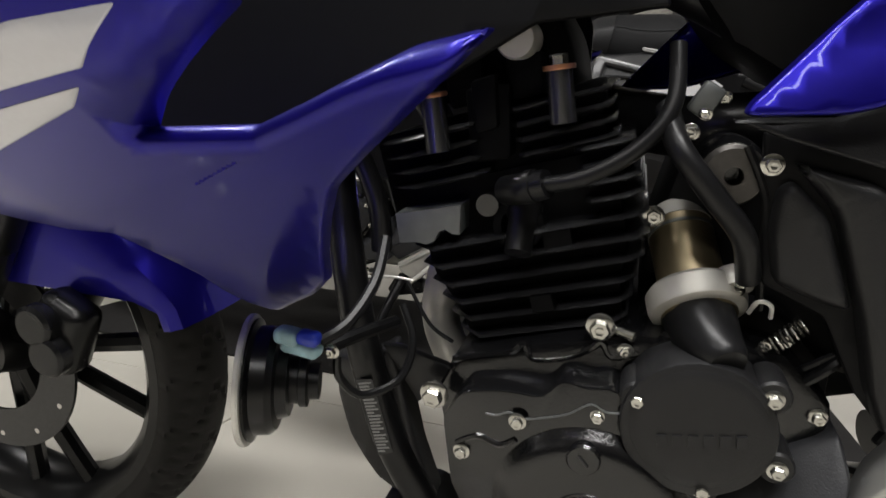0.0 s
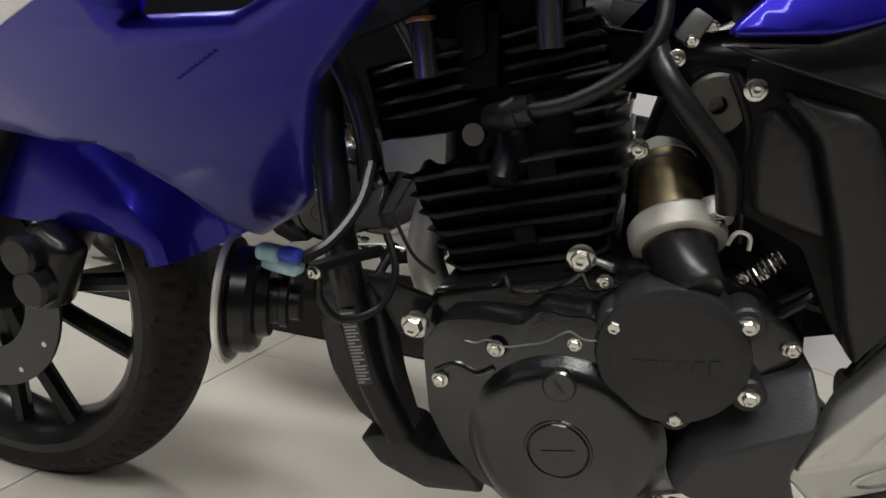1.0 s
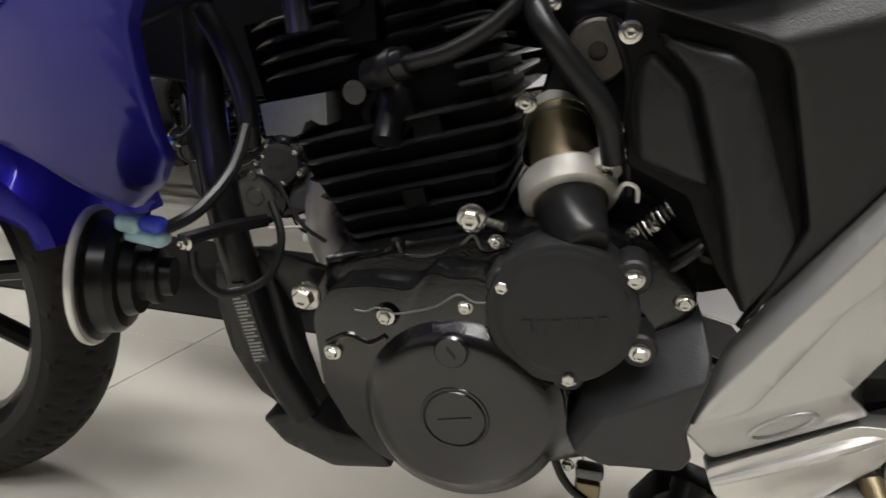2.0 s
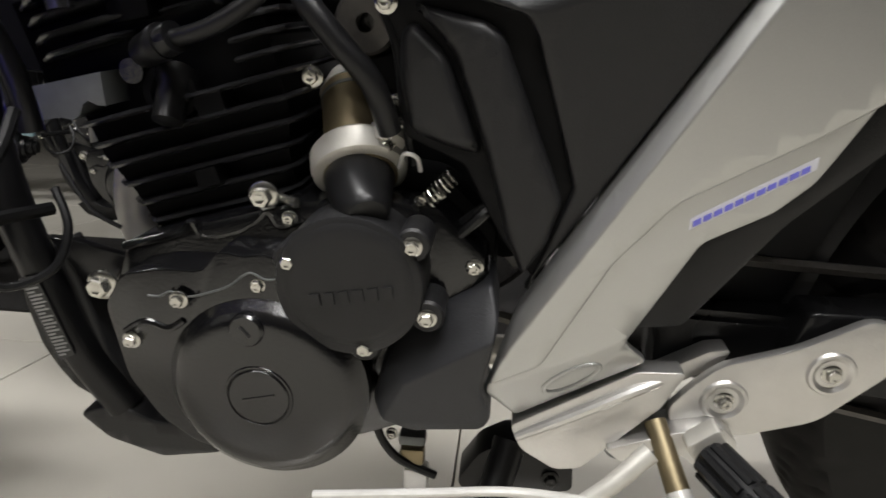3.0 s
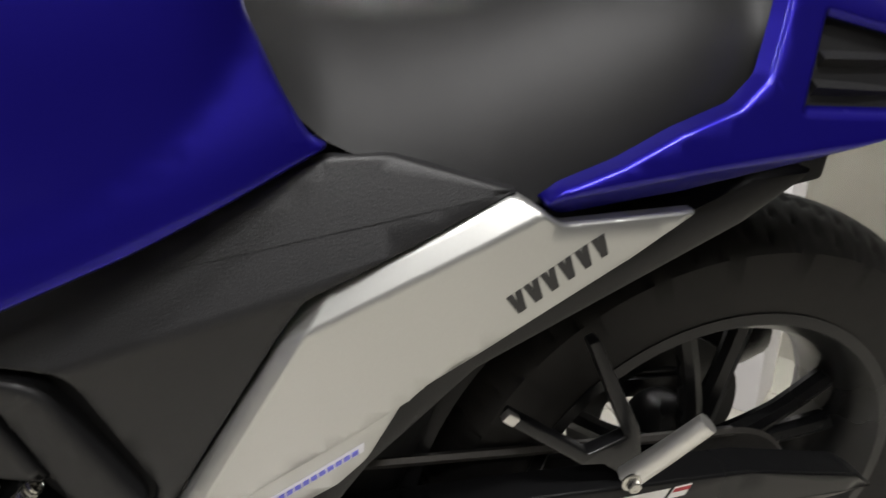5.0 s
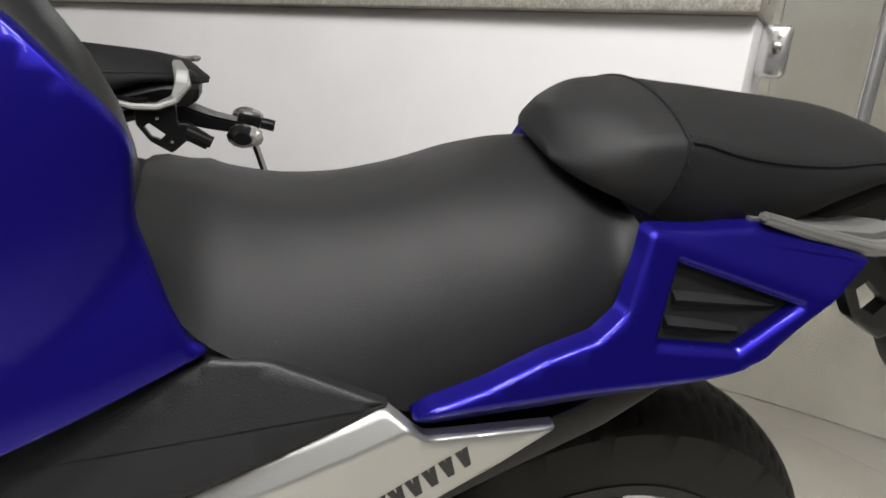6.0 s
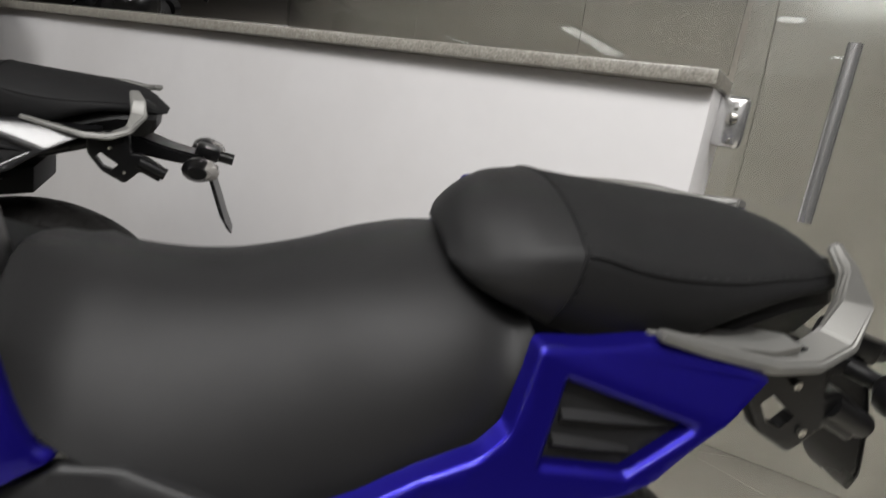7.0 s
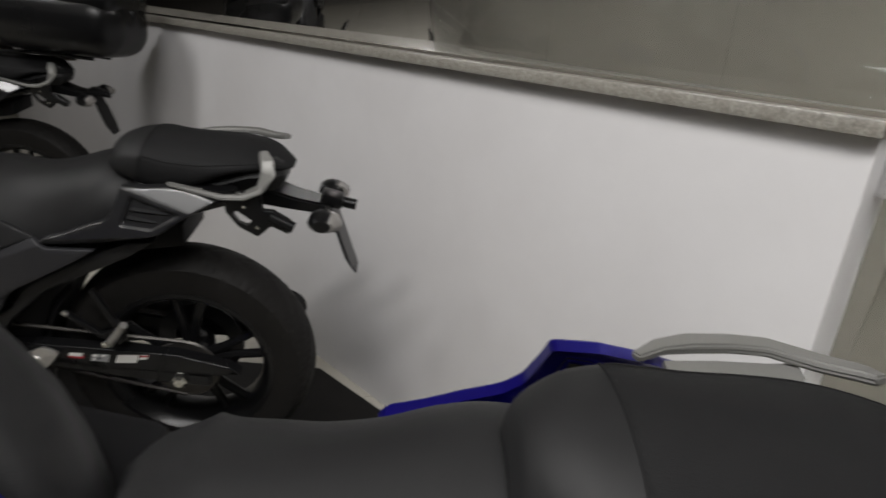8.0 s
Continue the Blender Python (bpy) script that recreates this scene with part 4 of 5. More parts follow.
    part("return_spring", tube(sp, 0.0011, 6, smooth=1), CHROME, root, "bright coil return spring")
    part("link_rod", tube([(0.69, -0.125, 0.40), (0.725, -0.13, 0.436), (0.74, -0.12, 0.45)], 0.004, 8), GLOSSPL, root)
    part("link_rod", tube([(0.695, -0.12, 0.415), (0.73, -0.125, 0.445)], 0.003, 8, smooth=2), GLOSSPL, root)
    # Solid near-black fillers stand in for the shade inside the frame.
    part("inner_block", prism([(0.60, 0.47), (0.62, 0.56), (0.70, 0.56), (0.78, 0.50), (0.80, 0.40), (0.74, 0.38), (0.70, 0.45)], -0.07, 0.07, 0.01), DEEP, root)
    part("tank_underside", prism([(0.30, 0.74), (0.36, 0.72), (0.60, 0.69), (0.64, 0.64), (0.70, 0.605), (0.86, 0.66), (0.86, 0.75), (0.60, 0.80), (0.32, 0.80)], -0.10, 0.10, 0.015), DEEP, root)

    # lower engine cover
    lc = panel([(0.657, 0.306), (0.665, 0.338), (0.680, 0.360), (0.700, 0.373), (0.738, 0.397), (0.744, 0.375), (0.735, 0.323), (0.743, 0.302), (0.737, 0.290), (0.685, 0.286), (0.664, 0.294)],
               lambda x, z: 0.170 - 0.95 * soft(max(side_of((x, z), (0.682, 0.327), (0.739, 0.363)), 0.9 * side_of((x, z), (0.664, 0.290), (0.682, 0.327))), 0.0015) - 0.08 * max(0, -side_of((x, z), (0.682, 0.327), (0.739, 0.363))), 0.05, 0.004,
               0.010, 0.005, -1, [((0.682, 0.327), (0.739, 0.363), (0.0015, -0.0015)), ((0.664, 0.290), (0.682, 0.327), (0.0017, -0.0017))])
    part("pivot_cover", lc, GREYPL, root, "dark grey plastic pivot cover")

    # radiator-side guard, label, belly pan and exhaust header
    gd = panel([(0.352, 0.372), (0.392, 0.384), (0.414, 0.40), (0.424, 0.37), (0.438, 0.31), (0.456, 0.262), (0.44, 0.250), (0.402, 0.268), (0.368, 0.300), (0.352, 0.335)],
               lambda x, z: 0.125 + 0.1 * (x - 0.40) - 1.8 * max(0, 0.40 - x) ** 1.5, 0.02, 0.006)
    part("side_guard", gd, PLASTIC, root, "black plastic lower guard")
    lab = part("warning_label", prism([(0.393, 0.377), (0.407, 0.380), (0.425, 0.316), (0.412, 0.310)], -0.1465, -0.1475), INKBLACK, frame_l, "black label with lines of small pale print")
    for k in range(22 if detail else 0):
        u0 = 0.03 + k * 0.0435
        w = (0.011, 0.0085, 0.0105, 0.006, 0.011, 0.0095)[k % 6]
        a0, a1 = Vector((0.3945, 0.3765)).lerp(Vector((0.4130, 0.3115)), u0), Vector((0.3945, 0.3765)).lerp(Vector((0.4130, 0.3115)), u0 + 0.022)
        part("print_bar", prism([(a0.x, a0.y), (a0.x + w, a0.y + 0.27 * w), (a1.x + w, a1.y + 0.27 * w), (a1.x, a1.y)], -0.1476, -0.1479), INKGREY, lab)
    part("mount_bracket", prism([(0.408, 0.402), (0.425, 0.402), (0.468, 0.391), (0.455, 0.372), (0.440, 0.355), (0.428, 0.372)], -0.120, -0.128, 0.001), GLOSSPL, root)
    bel = panel([(0.408, 0.252), (0.430, 0.262), (0.452, 0.262), (0.470, 0.250), (0.505, 0.248), (0.522, 0.218), (0.468, 0.206), (0.425, 0.225)], lambda x, z: 0.135 + 0.25 * (z - 0.25), 0.05, 0.003)
    part("belly_pan", bel, PLASTIC, root, "folded black belly pan")
    part("exhaust_pipe", tube([(0.50, 0.0, 0.52), (0.455, -0.02, 0.50), (0.440, -0.045, 0.45), (0.436, -0.056, 0.405), (0.450, -0.056, 0.365), (0.47, -0.03, 0.31), (0.52, 0.04, 0.24), (0.70, 0.09, 0.21), (0.9, 0.1, 0.22)], 0.017, 18), PALEALLOY, root, "bare metal exhaust pipe")
    part("thin_cable", tube([(0.43, -0.13, 0.46), (0.45, -0.135, 0.43), (0.468, -0.13, 0.415)], 0.0016, 6), HOSE, root)

    # side covers and painted panels, both sides
    for s in (-1, 1):
        sil = part("side_frame_cover", panel(SILVER_OL, silver_low, 0.006, 0.002, 0.02, 0.005, s, LOW_CUTS), second, root, "satin silver side cover with a moulded step")
        part("raised_face", panel(SILVER_TOP, silver_y, 0.005, 0.003, 0.014, 0.006, s, SILVER_CUTS), second, sil)
        part("side_cover", panel(COVER_OL, cover_y, 0.006, 0.003, 0.016, 0.004, s, COVER_CUTS), PLASTIC, root, "matt black plastic side cover")
        # Near-black sheet added behind the pads as the shade in their gaps.
        part("cover_shade_backing", panel([(0.662, 0.590), (0.765, 0.578), (0.795, 0.464), (0.768, 0.395), (0.742, 0.425), (0.715, 0.475), (0.676, 0.492), (0.667, 0.55)], lambda x, z: 0.136, 0.004, 0.002, 0.02, 0.004, s), DEEP, root)
        part("cover_pad", panel([(0.674, 0.556), (0.682, 0.562), (0.703, 0.543), (0.727, 0.484), (0.711, 0.487), (0.681, 0.496), (0.673, 0.530)], lambda x, z: 0.152 - 0.25 * max(0, 0.70 - x), 0.012, 0.007, 0.010, 0.006, s), PLASTIC, root)
        part("cover_pad", panel([(0.680, 0.573), (0.727, 0.563), (0.737, 0.555), (0.779, 0.458), (0.772, 0.430), (0.757, 0.405), (0.744, 0.434), (0.730, 0.484), (0.707, 0.545)], lambda x, z: 0.156 - 0.12 * max(0, 0.75 - x), 0.014, 0.007, 0.010, 0.006, s), PLASTIC, root)
        part("tank_shroud", panel(SHROUD_OL, shroud_y, 0.006, 0.004, 0.014, 0.004, s, SHROUD_CUTS), paint, root, "glossy painted tank shroud")
        if detail:
            for st in ([(0.400, 0.645), (0.372, 0.621), (0.31, 0.608), (0.25, 0.590), (0.285, 0.622), (0.350, 0.638)], [(0.362, 0.613), (0.347, 0.603), (0.26, 0.573), (0.225, 0.560), (0.245, 0.580), (0.298, 0.599)]):
                part("stripe", panel(st, lambda x, z: shroud_y(x, z) + 0.0007, 0.0006, 0.0004, 0.014, 0.002, s, SHROUD_CUTS[:1]), DECAL, root, "pale silver stripe decal")
        if detail and s < 0:
            bars(root, paint, (0.373, 0.562), (0.410, 0.579), lambda x, z: shroud_y(x, z) - 0.0003, 0.0022, 9, 0.2, 0.45, 0.0005)
        part("tank_side", panel(TANK_OL, tank_y if s < 0 else (lambda x, z: tank_y(x, z) - 0.075), 0.006, 0.004, 0.012, 0.012, s), paint, root, "glossy painted tank side").data.transform(pose(-0.075 if s > 0 else 0, 0, 0))
        # Near-black sheets added behind the shroud openings, in place of shade.
        if s > 0:
            part("shroud_shade_backing", panel([(0.10, 0.50), (0.30, 0.48), (0.44, 0.50), (0.535, 0.56), (0.535, 0.66), (0.50, 0.74), (0.30, 0.80), (0.10, 0.74)], lambda x, z: 0.150 - 0.1 * (z - 0.6), 0.006, 0.003, 0.02, 0.004, s), DEEP, root)
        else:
            part("shroud_shade_backing", panel([(0.10, 0.545), (0.34, 0.56), (0.44, 0.60), (0.52, 0.65), (0.60, 0.66), (0.55, 0.74), (0.30, 0.80), (0.10, 0.74)], lambda x, z: 0.155 - 0.1 * (z - 0.6), 0.006, 0.003, 0.02, 0.004, s), DEEP, root)
        tail = part("tail_panel", panel(TAIL_OL, tail_y, 0.014, 0.004, 0.012, 0.005, s, TAIL_CUTS, in_vent), paint, root, "glossy painted tail panel with a black vent")
        vent = part("vent", panel([(1.2120, 0.7765), (1.1985, 0.7165), (1.264, 0.7155), (1.316, 0.7515)], vent_y, 0.004, 0.002, 0.012, 0.003, s), PLASTIC, tail, "black recessed vent with ribs")
        ribs = [vent]
        for za, zb, xa, xb in ((0.748, 0.7485, 1.215, 1.296), (0.7315, 0.7295, 1.210, 1.268)):
            rib = loft([[(x, s * (vent_y(x, z) - 0.001), z + 0.004 * w), (x, s * (vent_y(x, z) + 0.007 * w), z), (x, s * (vent_y(x, z) - 0.001), z - 0.010 * w)]
                        for x, z, w in ((xa, za, 1.0), ((xa + xb) / 2, (za + zb) / 2, 0.9), (xb, zb, 0.45))])
            ribs.append(part("vent_rib", rib, PLASTIC, tail, angle=20))
        if s > 0:
            for o in [tail] + ribs:
                for v in o.data.vertices:
                    v.co.y += 0.28 * max(0, v.co.z - 0.665)
                    v.co.z -= 0.22 * max(0, v.co.x - 1.24)
                o.data.transform(pose(0.010, 0.0, 0.006))
                roll(o, 10.0)
        if detail and s < 0:
            part("decal_backing", panel([(0.857, 0.4445), (0.924, 0.4865), (0.924, 0.4945), (0.857, 0.4525)], lambda x, z: silver_low(x, z) + 0.0005, 0.0005, 0.0004, 0.006, 0.001), DECAL, sil)
            bars(sil, INKBLUE, (0.859, 0.4475), (0.921, 0.4865), lambda x, z: silver_low(x, z) + 0.0010, 0.0030, 11, 0.5, 0.22, 0.0006)
            for lean_r in (0.45, 0.12):
                bars(sil, INKBLACK, (1.0225 + 0.0045 * lean_r, 0.5905 + 0.003 * lean_r), (1.0865, 0.6335), lambda x, z: silver_y(x, z), 0.0150, 6, lean_r - 0.2, 0.64)
            ring = [(0.797 + 0.0215 * math.cos(a) * 0.83 - 0.0075 * math.sin(a) * 0.55, 0.3295 + 0.0215 * math.cos(a) * 0.55 + 0.0075 * math.sin(a) * 0.83) for a in (radians(15 * k) for k in range(24))]
            part("oval_pocket", tube([(x, -silver_low(x, z) + 0.0004, z) for x, z in ring + ring[:2]], 0.0022, 8, smooth=1), second, sil)
    # inner plastic behind the silver cover
    part("inner_cover", prism([(0.83, 0.355), (0.87, 0.43), (0.93, 0.47), (0.965, 0.53), (1.11, 0.62), (1.20, 0.665), (1.25, 0.67), (1.20, 0.63), (1.01, 0.522), (0.93, 0.44), (0.875, 0.36)], -0.122, 0.122, 0.006), PLASTIC, root, "black inner side plastic")
    part("inner_mudguard", prism([(0.84, 0.37), (0.90, 0.55), (1.0, 0.60), (1.15, 0.665), (1.30, 0.70), (1.30, 0.645), (1.177, 0.617), (1.079, 0.560), (0.998, 0.470), (0.962, 0.37), (0.952, 0.33), (0.93, 0.33)], -0.075, 0.075, 0.004), DEEP, root)
    hug = loft([[(1.288 + r * math.cos(a), y, 0.303 + r * math.sin(a)) for r, y in ((0.316, -0.07), (0.330, -0.06), (0.334, 0), (0.330, 0.06), (0.316, 0.07), (0.325, 0.05), (0.329, 0), (0.325, -0.05))] for a in (radians(140 + 50 * i / 16) for i in range(17))])
    part("rear_hugger", hug, PLASTIC, root, "black plastic hugger over the rear tyre")
    # Added unseen silencer: its black body darkens the view below the chain guard.
    added_muffler = part("added_muffler", tube([(0.86, 0.13, 0.255), (0.94, 0.145, 0.262), (0.98, 0.15, 0.268), (1.22, 0.165, 0.305), (1.46, 0.18, 0.345), (1.49, 0.182, 0.350)], [0.024, 0.030, 0.062, 0.066, 0.064, 0.050], 28, smooth=3), GLOSSPL, root, "black exhaust silencer added to darken the view below the chain guard")
    part("outlet", tube([(1.488, 0.182, 0.350), (1.515, 0.184, 0.355)], 0.020, 18, smooth=2), DEEP, added_muffler)
    part("shock_absorber", tube([(0.90, 0, 0.36), (0.95, 0, 0.52)], 0.022, 16), GLOSSPL, root)

    # swingarm, chain guard and pegs
    for s in (-1, 1):
        sw = loft([[(x, s * y0, z0), (x, s * y1, z0), (x, s * y1, z1), (x, s * y0, z1)] for x, y0, y1, z0, z1 in
                   ((0.84, 0.06, 0.10, 0.315, 0.365), (0.95, 0.065, 0.105, 0.31, 0.365), (1.15, 0.085, 0.118, 0.30, 0.345), (1.28, 0.092, 0.118, 0.292, 0.330), (1.36, 0.092, 0.118, 0.29, 0.328))])
        bmesh.ops.bevel(sw, geom=sw.edges[:], offset=0.006, segments=2, affect="EDGES")
        part("swingarm", sw, GLOSSPL, root, "black box-section swingarm")
        part("axle_nut", lathe([(0, 0.014), (0.012, 0.014), (0.014, 0.010), (0.018, 0.008), (0.018, 0.0)], at(1.288, s * 0.118, 0.306) if s < 0 else pose(1.288, 0.118, 0.306, -90), 6), CHROME, root)
    part("sprocket", lathe([(0.03, -0.004), (0.078, -0.004), (0.082, 0), (0.078, 0.004), (0.03, 0.004)], at(1.288, -0.072, 0.306), 44, closed=True), CHAINM, root)
    gu = panel([(0.95, 0.335), (0.96, 0.378), (1.10, 0.379), (1.28, 0.378), (1.40, 0.355), (1.43, 0.335), (1.35, 0.322), (1.10, 0.326)], lambda x, z: 0.119, 0.028, 0.004, 0.03)
    guard = part("chain_guard", gu, GLOSSPL, root, "black chain guard with small stickers")
    for ol, mat, lift in (([(1.038, 0.349), (1.043, 0.355), (1.076, 0.356), (1.071, 0.348)], RED, 0), ([(1.041, 0.354), (1.044, 0.363), (1.074, 0.364), (1.069, 0.354)], WHITEP, 0.0004),
                          ([(1.089, 0.345), (1.094, 0.364), (1.134, 0.366), (1.128, 0.344)], INKGREY, 0), ([(1.093, 0.358), (1.096, 0.363), (1.106, 0.3635), (1.103, 0.357)], WHITEP, 0.0004),
                          ([(1.115, 0.359), (1.117, 0.3645), (1.126, 0.365), (1.123, 0.359)], WHITEP, 0.0004), ([(1.093, 0.346), (1.096, 0.352), (1.101, 0.352), (1.098, 0.346)], WHITEP, 0.0004),
                          ([(1.104, 0.3505), (1.106, 0.356), (1.113, 0.3565), (1.111, 0.3505)], INKBLACK, 0.0004),
                          ([(1.143, 0.344), (1.151, 0.367), (1.199, 0.371), (1.191, 0.348)], WHITEP, 0), ([(1.198, 0.358), (1.204, 0.372), (1.220, 0.374), (1.216, 0.361)], WHITEP, 0),
                          ([(1.202, 0.366), (1.204, 0.3705), (1.219, 0.3725), (1.218, 0.368)], RED, 0.0004)):
        part("sticker", prism(ol, -0.1192 - lift, -0.1197 - lift), mat, guard)
    # chain
    part("chain", tube([(0.66, -0.075, 0.43), (0.9, -0.075, 0.40), (1.288, -0.074, 0.386)], 0.005, 6), CHAINM, root)
    part("chain", tube([(0.66, -0.075, 0.36), (0.9, -0.075, 0.30), (1.288, -0.074, 0.228)], 0.005, 6), CHAINM, root)
    # heel plate and rider peg hanger
    heel = prism(rounded([(0.868, 0.300), (0.878, 0.284), (0.924, 0.284), (0.973, 0.301), (1.012, 0.343), (1.030, 0.371), (0.994, 0.384), (0.950, 0.358), (0.900, 0.340), (0.880, 0.318)], 0.010), -0.128, -0.136, 0.0025)
    plate = part("heel_plate", heel, ALLOY, root, "satin alloy heel guard plate")
    for px_, pz in ((0.974, 0.341), (0.907, 0.313)):
        part("dimple", lathe([(0.007, 0.0004), (0.0105, 0.0004), (0.0135, 0.0026), (0.0155, 0.0022), (0.0175, -0.001)], at(px_, -0.136, pz), 28), ALLOY, plate)
        hexbolt(0.0058, True, plate, at(px_, -0.135, pz, 0, 20))
    hg = prism(rounded([(0.757, 0.283), (0.842, 0.336), (0.876, 0.338), (0.862, 0.308), (0.843, 0.287), (0.811, 0.250), (0.792, 0.247), (0.766, 0.263)], 0.005), -0.127, -0.145, 0.006, seg=3)
    hanger = part("peg_hanger", hg, ALLOY, root, "bright cast alloy footrest hanger")
    part("lip", tube([(0.762, -0.145, 0.274), (0.800, -0.147, 0.297), (0.842, -0.146, 0.322), (0.868, -0.138, 0.330)], [0.0035, 0.0045, 0.0045, 0.004], 10), ALLOY, hanger)
    part("hanger_arm", prism(rounded([(0.852, 0.318), (0.896, 0.345), (0.910, 0.347), (0.905, 0.335), (0.872, 0.314)], 0.003), -0.106, -0.124, 0.003), ALLOY, hanger)
    part("footrest_boss", prism(rounded([(0.826, 0.274), (0.872, 0.293), (0.904, 0.301), (0.916, 0.290), (0.912, 0.268), (0.900, 0.256), (0.882, 0.274), (0.863, 0.279), (0.839, 0.264)], 0.004), -0.122, -0.152, 0.004, seg=3), ALLOY, hanger)
    part("back_plate", prism(rounded([(0.83, 0.30), (0.87, 0.30), (0.90, 0.27), (0.89, 0.235), (0.84, 0.235), (0.82, 0.26)], 0.006), -0.100, -0.112, 0.003), GASKET, hanger)
    hexbolt(0.0052, True, hanger, at(0.849, -0.124, 0.290))
    hexbolt(0.0058, True, hanger, at(0.836, -0.118, 0.256))
    hexbolt(0.0050, True, hanger, at(0.895, -0.150, 0.283))
    peg = part("foot_peg", tube([(0.892, -0.170, 0.289), (0.906, -0.20, 0.287), (0.925, -0.245, 0.284)], [0.0125, 0.0135, 0.0125], 16), HOSE, root, "ribbed black rubber foot peg")
    for k in range(9):
        a = radians(-20 + 40 * k)
        o = Vector((0.92 * math.cos(a), 0.38 * math.cos(a), math.sin(a))) * 0.0128
        for u0, u1 in ((0.04, 0.47), (0.52, 0.96)):
            p0, p1 = Vector((0.892, -0.170, 0.289)), Vector((0.925, -0.245, 0.284))
            part("rib", tube([p0.lerp(p1, u0) + o, p0.lerp(p1, u1) + o], 0.0032, 6, smooth=1), HOSE, peg)
    clevis = prism(rounded([(0.876, 0.292), (0.897, 0.309), (0.909, 0.287), (0.891, 0.274)], 0.004), -0.150, -0.166, 0.002)
    part("clevis", clevis, PALEALLOY, hanger)
    hexbolt(0.0042, True, hanger, at(0.893, -0.166, 0.291))
    part("gear_lever", tube([(0.62, -0.19, 0.243), (0.70, -0.19, 0.254), (0.76, -0.19, 0.262), (0.815, -0.188, 0.258)], 0.0034, 10), BRIGHT, root, "bright gear shift rod")
    part("shift_arm", tube([(0.806, -0.186, 0.252), (0.828, -0.182, 0.270), (0.852, -0.172, 0.291)], [0.0055, 0.0065, 0.0075], 14), PALEALLOY, root, "alloy gear shift arm")
    part("shift_pivot", tube([(0.861, -0.140, 0.294), (0.866, -0.155, 0.282), (0.874, -0.178, 0.262)], [0.008, 0.0078, 0.0085], 18, smooth=2), BRASS, root)
    part("pivot_end", tube([(0.8735, -0.1765, 0.2635), (0.876, -0.183, 0.258)], 0.0086, 18, smooth=2), BRIGHT, root)
    part("drain_hose", tube([(0.650, -0.12, 0.292), (0.652, -0.125, 0.26), (0.668, -0.125, 0.23), (0.70, -0.12, 0.21)], 0.0036, 8), HOSE, root)
    part("side_stand", tube([(0.76, -0.10, 0.235), (0.73, -0.17, 0.15), (0.70, -0.235, 0.045)], [0.014, 0.011, 0.010], 12), GLOSSPL, root)
    sw = part("stand_switch", box(0.020, 0.016, 0.026, pose(0.684, -0.116, 0.203), 0.003), WHITEP, root, "pale side stand switch")
    part("switch_body", box(0.020, 0.012, 0.016, pose(0.681, -0.118, 0.228), 0.003), BRASS, sw)
    part("switch_cap", box(0.022, 0.014, 0.010, pose(0.681, -0.118, 0.245), 0.003), GASKET, sw)
    hexbolt(0.0042, True, sw, at(0.664, -0.118, 0.247))
    part("pivot_block", prism(rounded([(0.717, 0.196), (0.735, 0.226), (0.758, 0.240), (0.812, 0.224), (0.814, 0.196), (0.73, 0.178)], 0.006), -0.075, -0.108, 0.005), GLOSSPL, root)
    hexbolt(0.006, True, root, at(0.795, -0.108, 0.208), GLOSSPL)
    pp = part("passenger_peg", tube([(1.142, -0.135, 0.408), (1.165, -0.145, 0.442), (1.188, -0.155, 0.478)], [0.0105, 0.0095, 0.0085], 12), ALLOY, root, "folded alloy passenger peg")
    brp = part("peg_bracket", prism([(1.10, 0.53), (1.108, 0.534), (1.160, 0.44), (1.168, 0.405), (1.152, 0.388), (1.132, 0.404), (1.112, 0.406), (1.038, 0.462), (1.043, 0.470), (1.116, 0.418), (1.148, 0.432)], -0.10, -0.114, 0.002), GLOSSPL, root)
    part("arm_end", box(0.013, 0.008, 0.010, pose(1.043, -0.112, 0.465, 0, 38), 0.002), ALLOY, brp)
    hexbolt(0.007, True, pp, at(1.140, -0.145, 0.415))

    # seats
    top = [(0.851, 0.757), (0.859, 0.769), (0.876, 0.762), (0.91, 0.751), (0.95, 0.747), (0.99, 0.751), (1.03, 0.761), (1.10, 0.787), (1.16, 0.800), (1.20, 0.790)]
    bot = [(0.851, 0.754), (0.866, 0.740), (0.887, 0.712), (0.91, 0.693), (0.95, 0.680), (1.0, 0.667), (1.045, 0.661), (1.10, 0.684), (1.17, 0.718), (1.19, 0.745), (1.20, 0.78)]
    wid = [(0.851, 0.088), (0.862, 0.106), (0.91, 0.124), (0.98, 0.142), (1.05, 0.150), (1.12, 0.144), (1.17, 0.130), (1.20, 0.11)]
    wtp = [(0.851, 0.050), (0.90, 0.064), (0.98, 0.085), (1.05, 0.105), (1.12, 0.112), (1.20, 0.095)]
    secs = []
    for i in range(49):
        x = 0.851 + 0.349 * i / 48
        inset = 0.035 * max(0, (0.895 - x) / 0.044)
        secs.append(seat_section(x, ramp_at(top, x), ramp_at(bot, x), ramp_at(wtp, x) - 0.7 * inset, ramp_at(wid, x) - inset, 32, 2.6, -inset))
    seat = part("rider_seat", loft(secs), SEATM, root, "smooth black vinyl rider seat", angle=60)
    roll(seat)
    ptop = [(1.142, 0.816), (1.150, 0.836), (1.165, 0.850), (1.19, 0.860), (1.23, 0.865), (1.30, 0.867), (1.40, 0.867), (1.46, 0.860), (1.50, 0.846), (1.525, 0.832)]
    pbot = [(1.142, 0.808), (1.165, 0.803), (1.191, 0.798), (1.219, 0.789), (1.269, 0.778), (1.314, 0.786), (1.35, 0.804), (1.38, 0.818), (1.43, 0.832), (1.525, 0.826)]
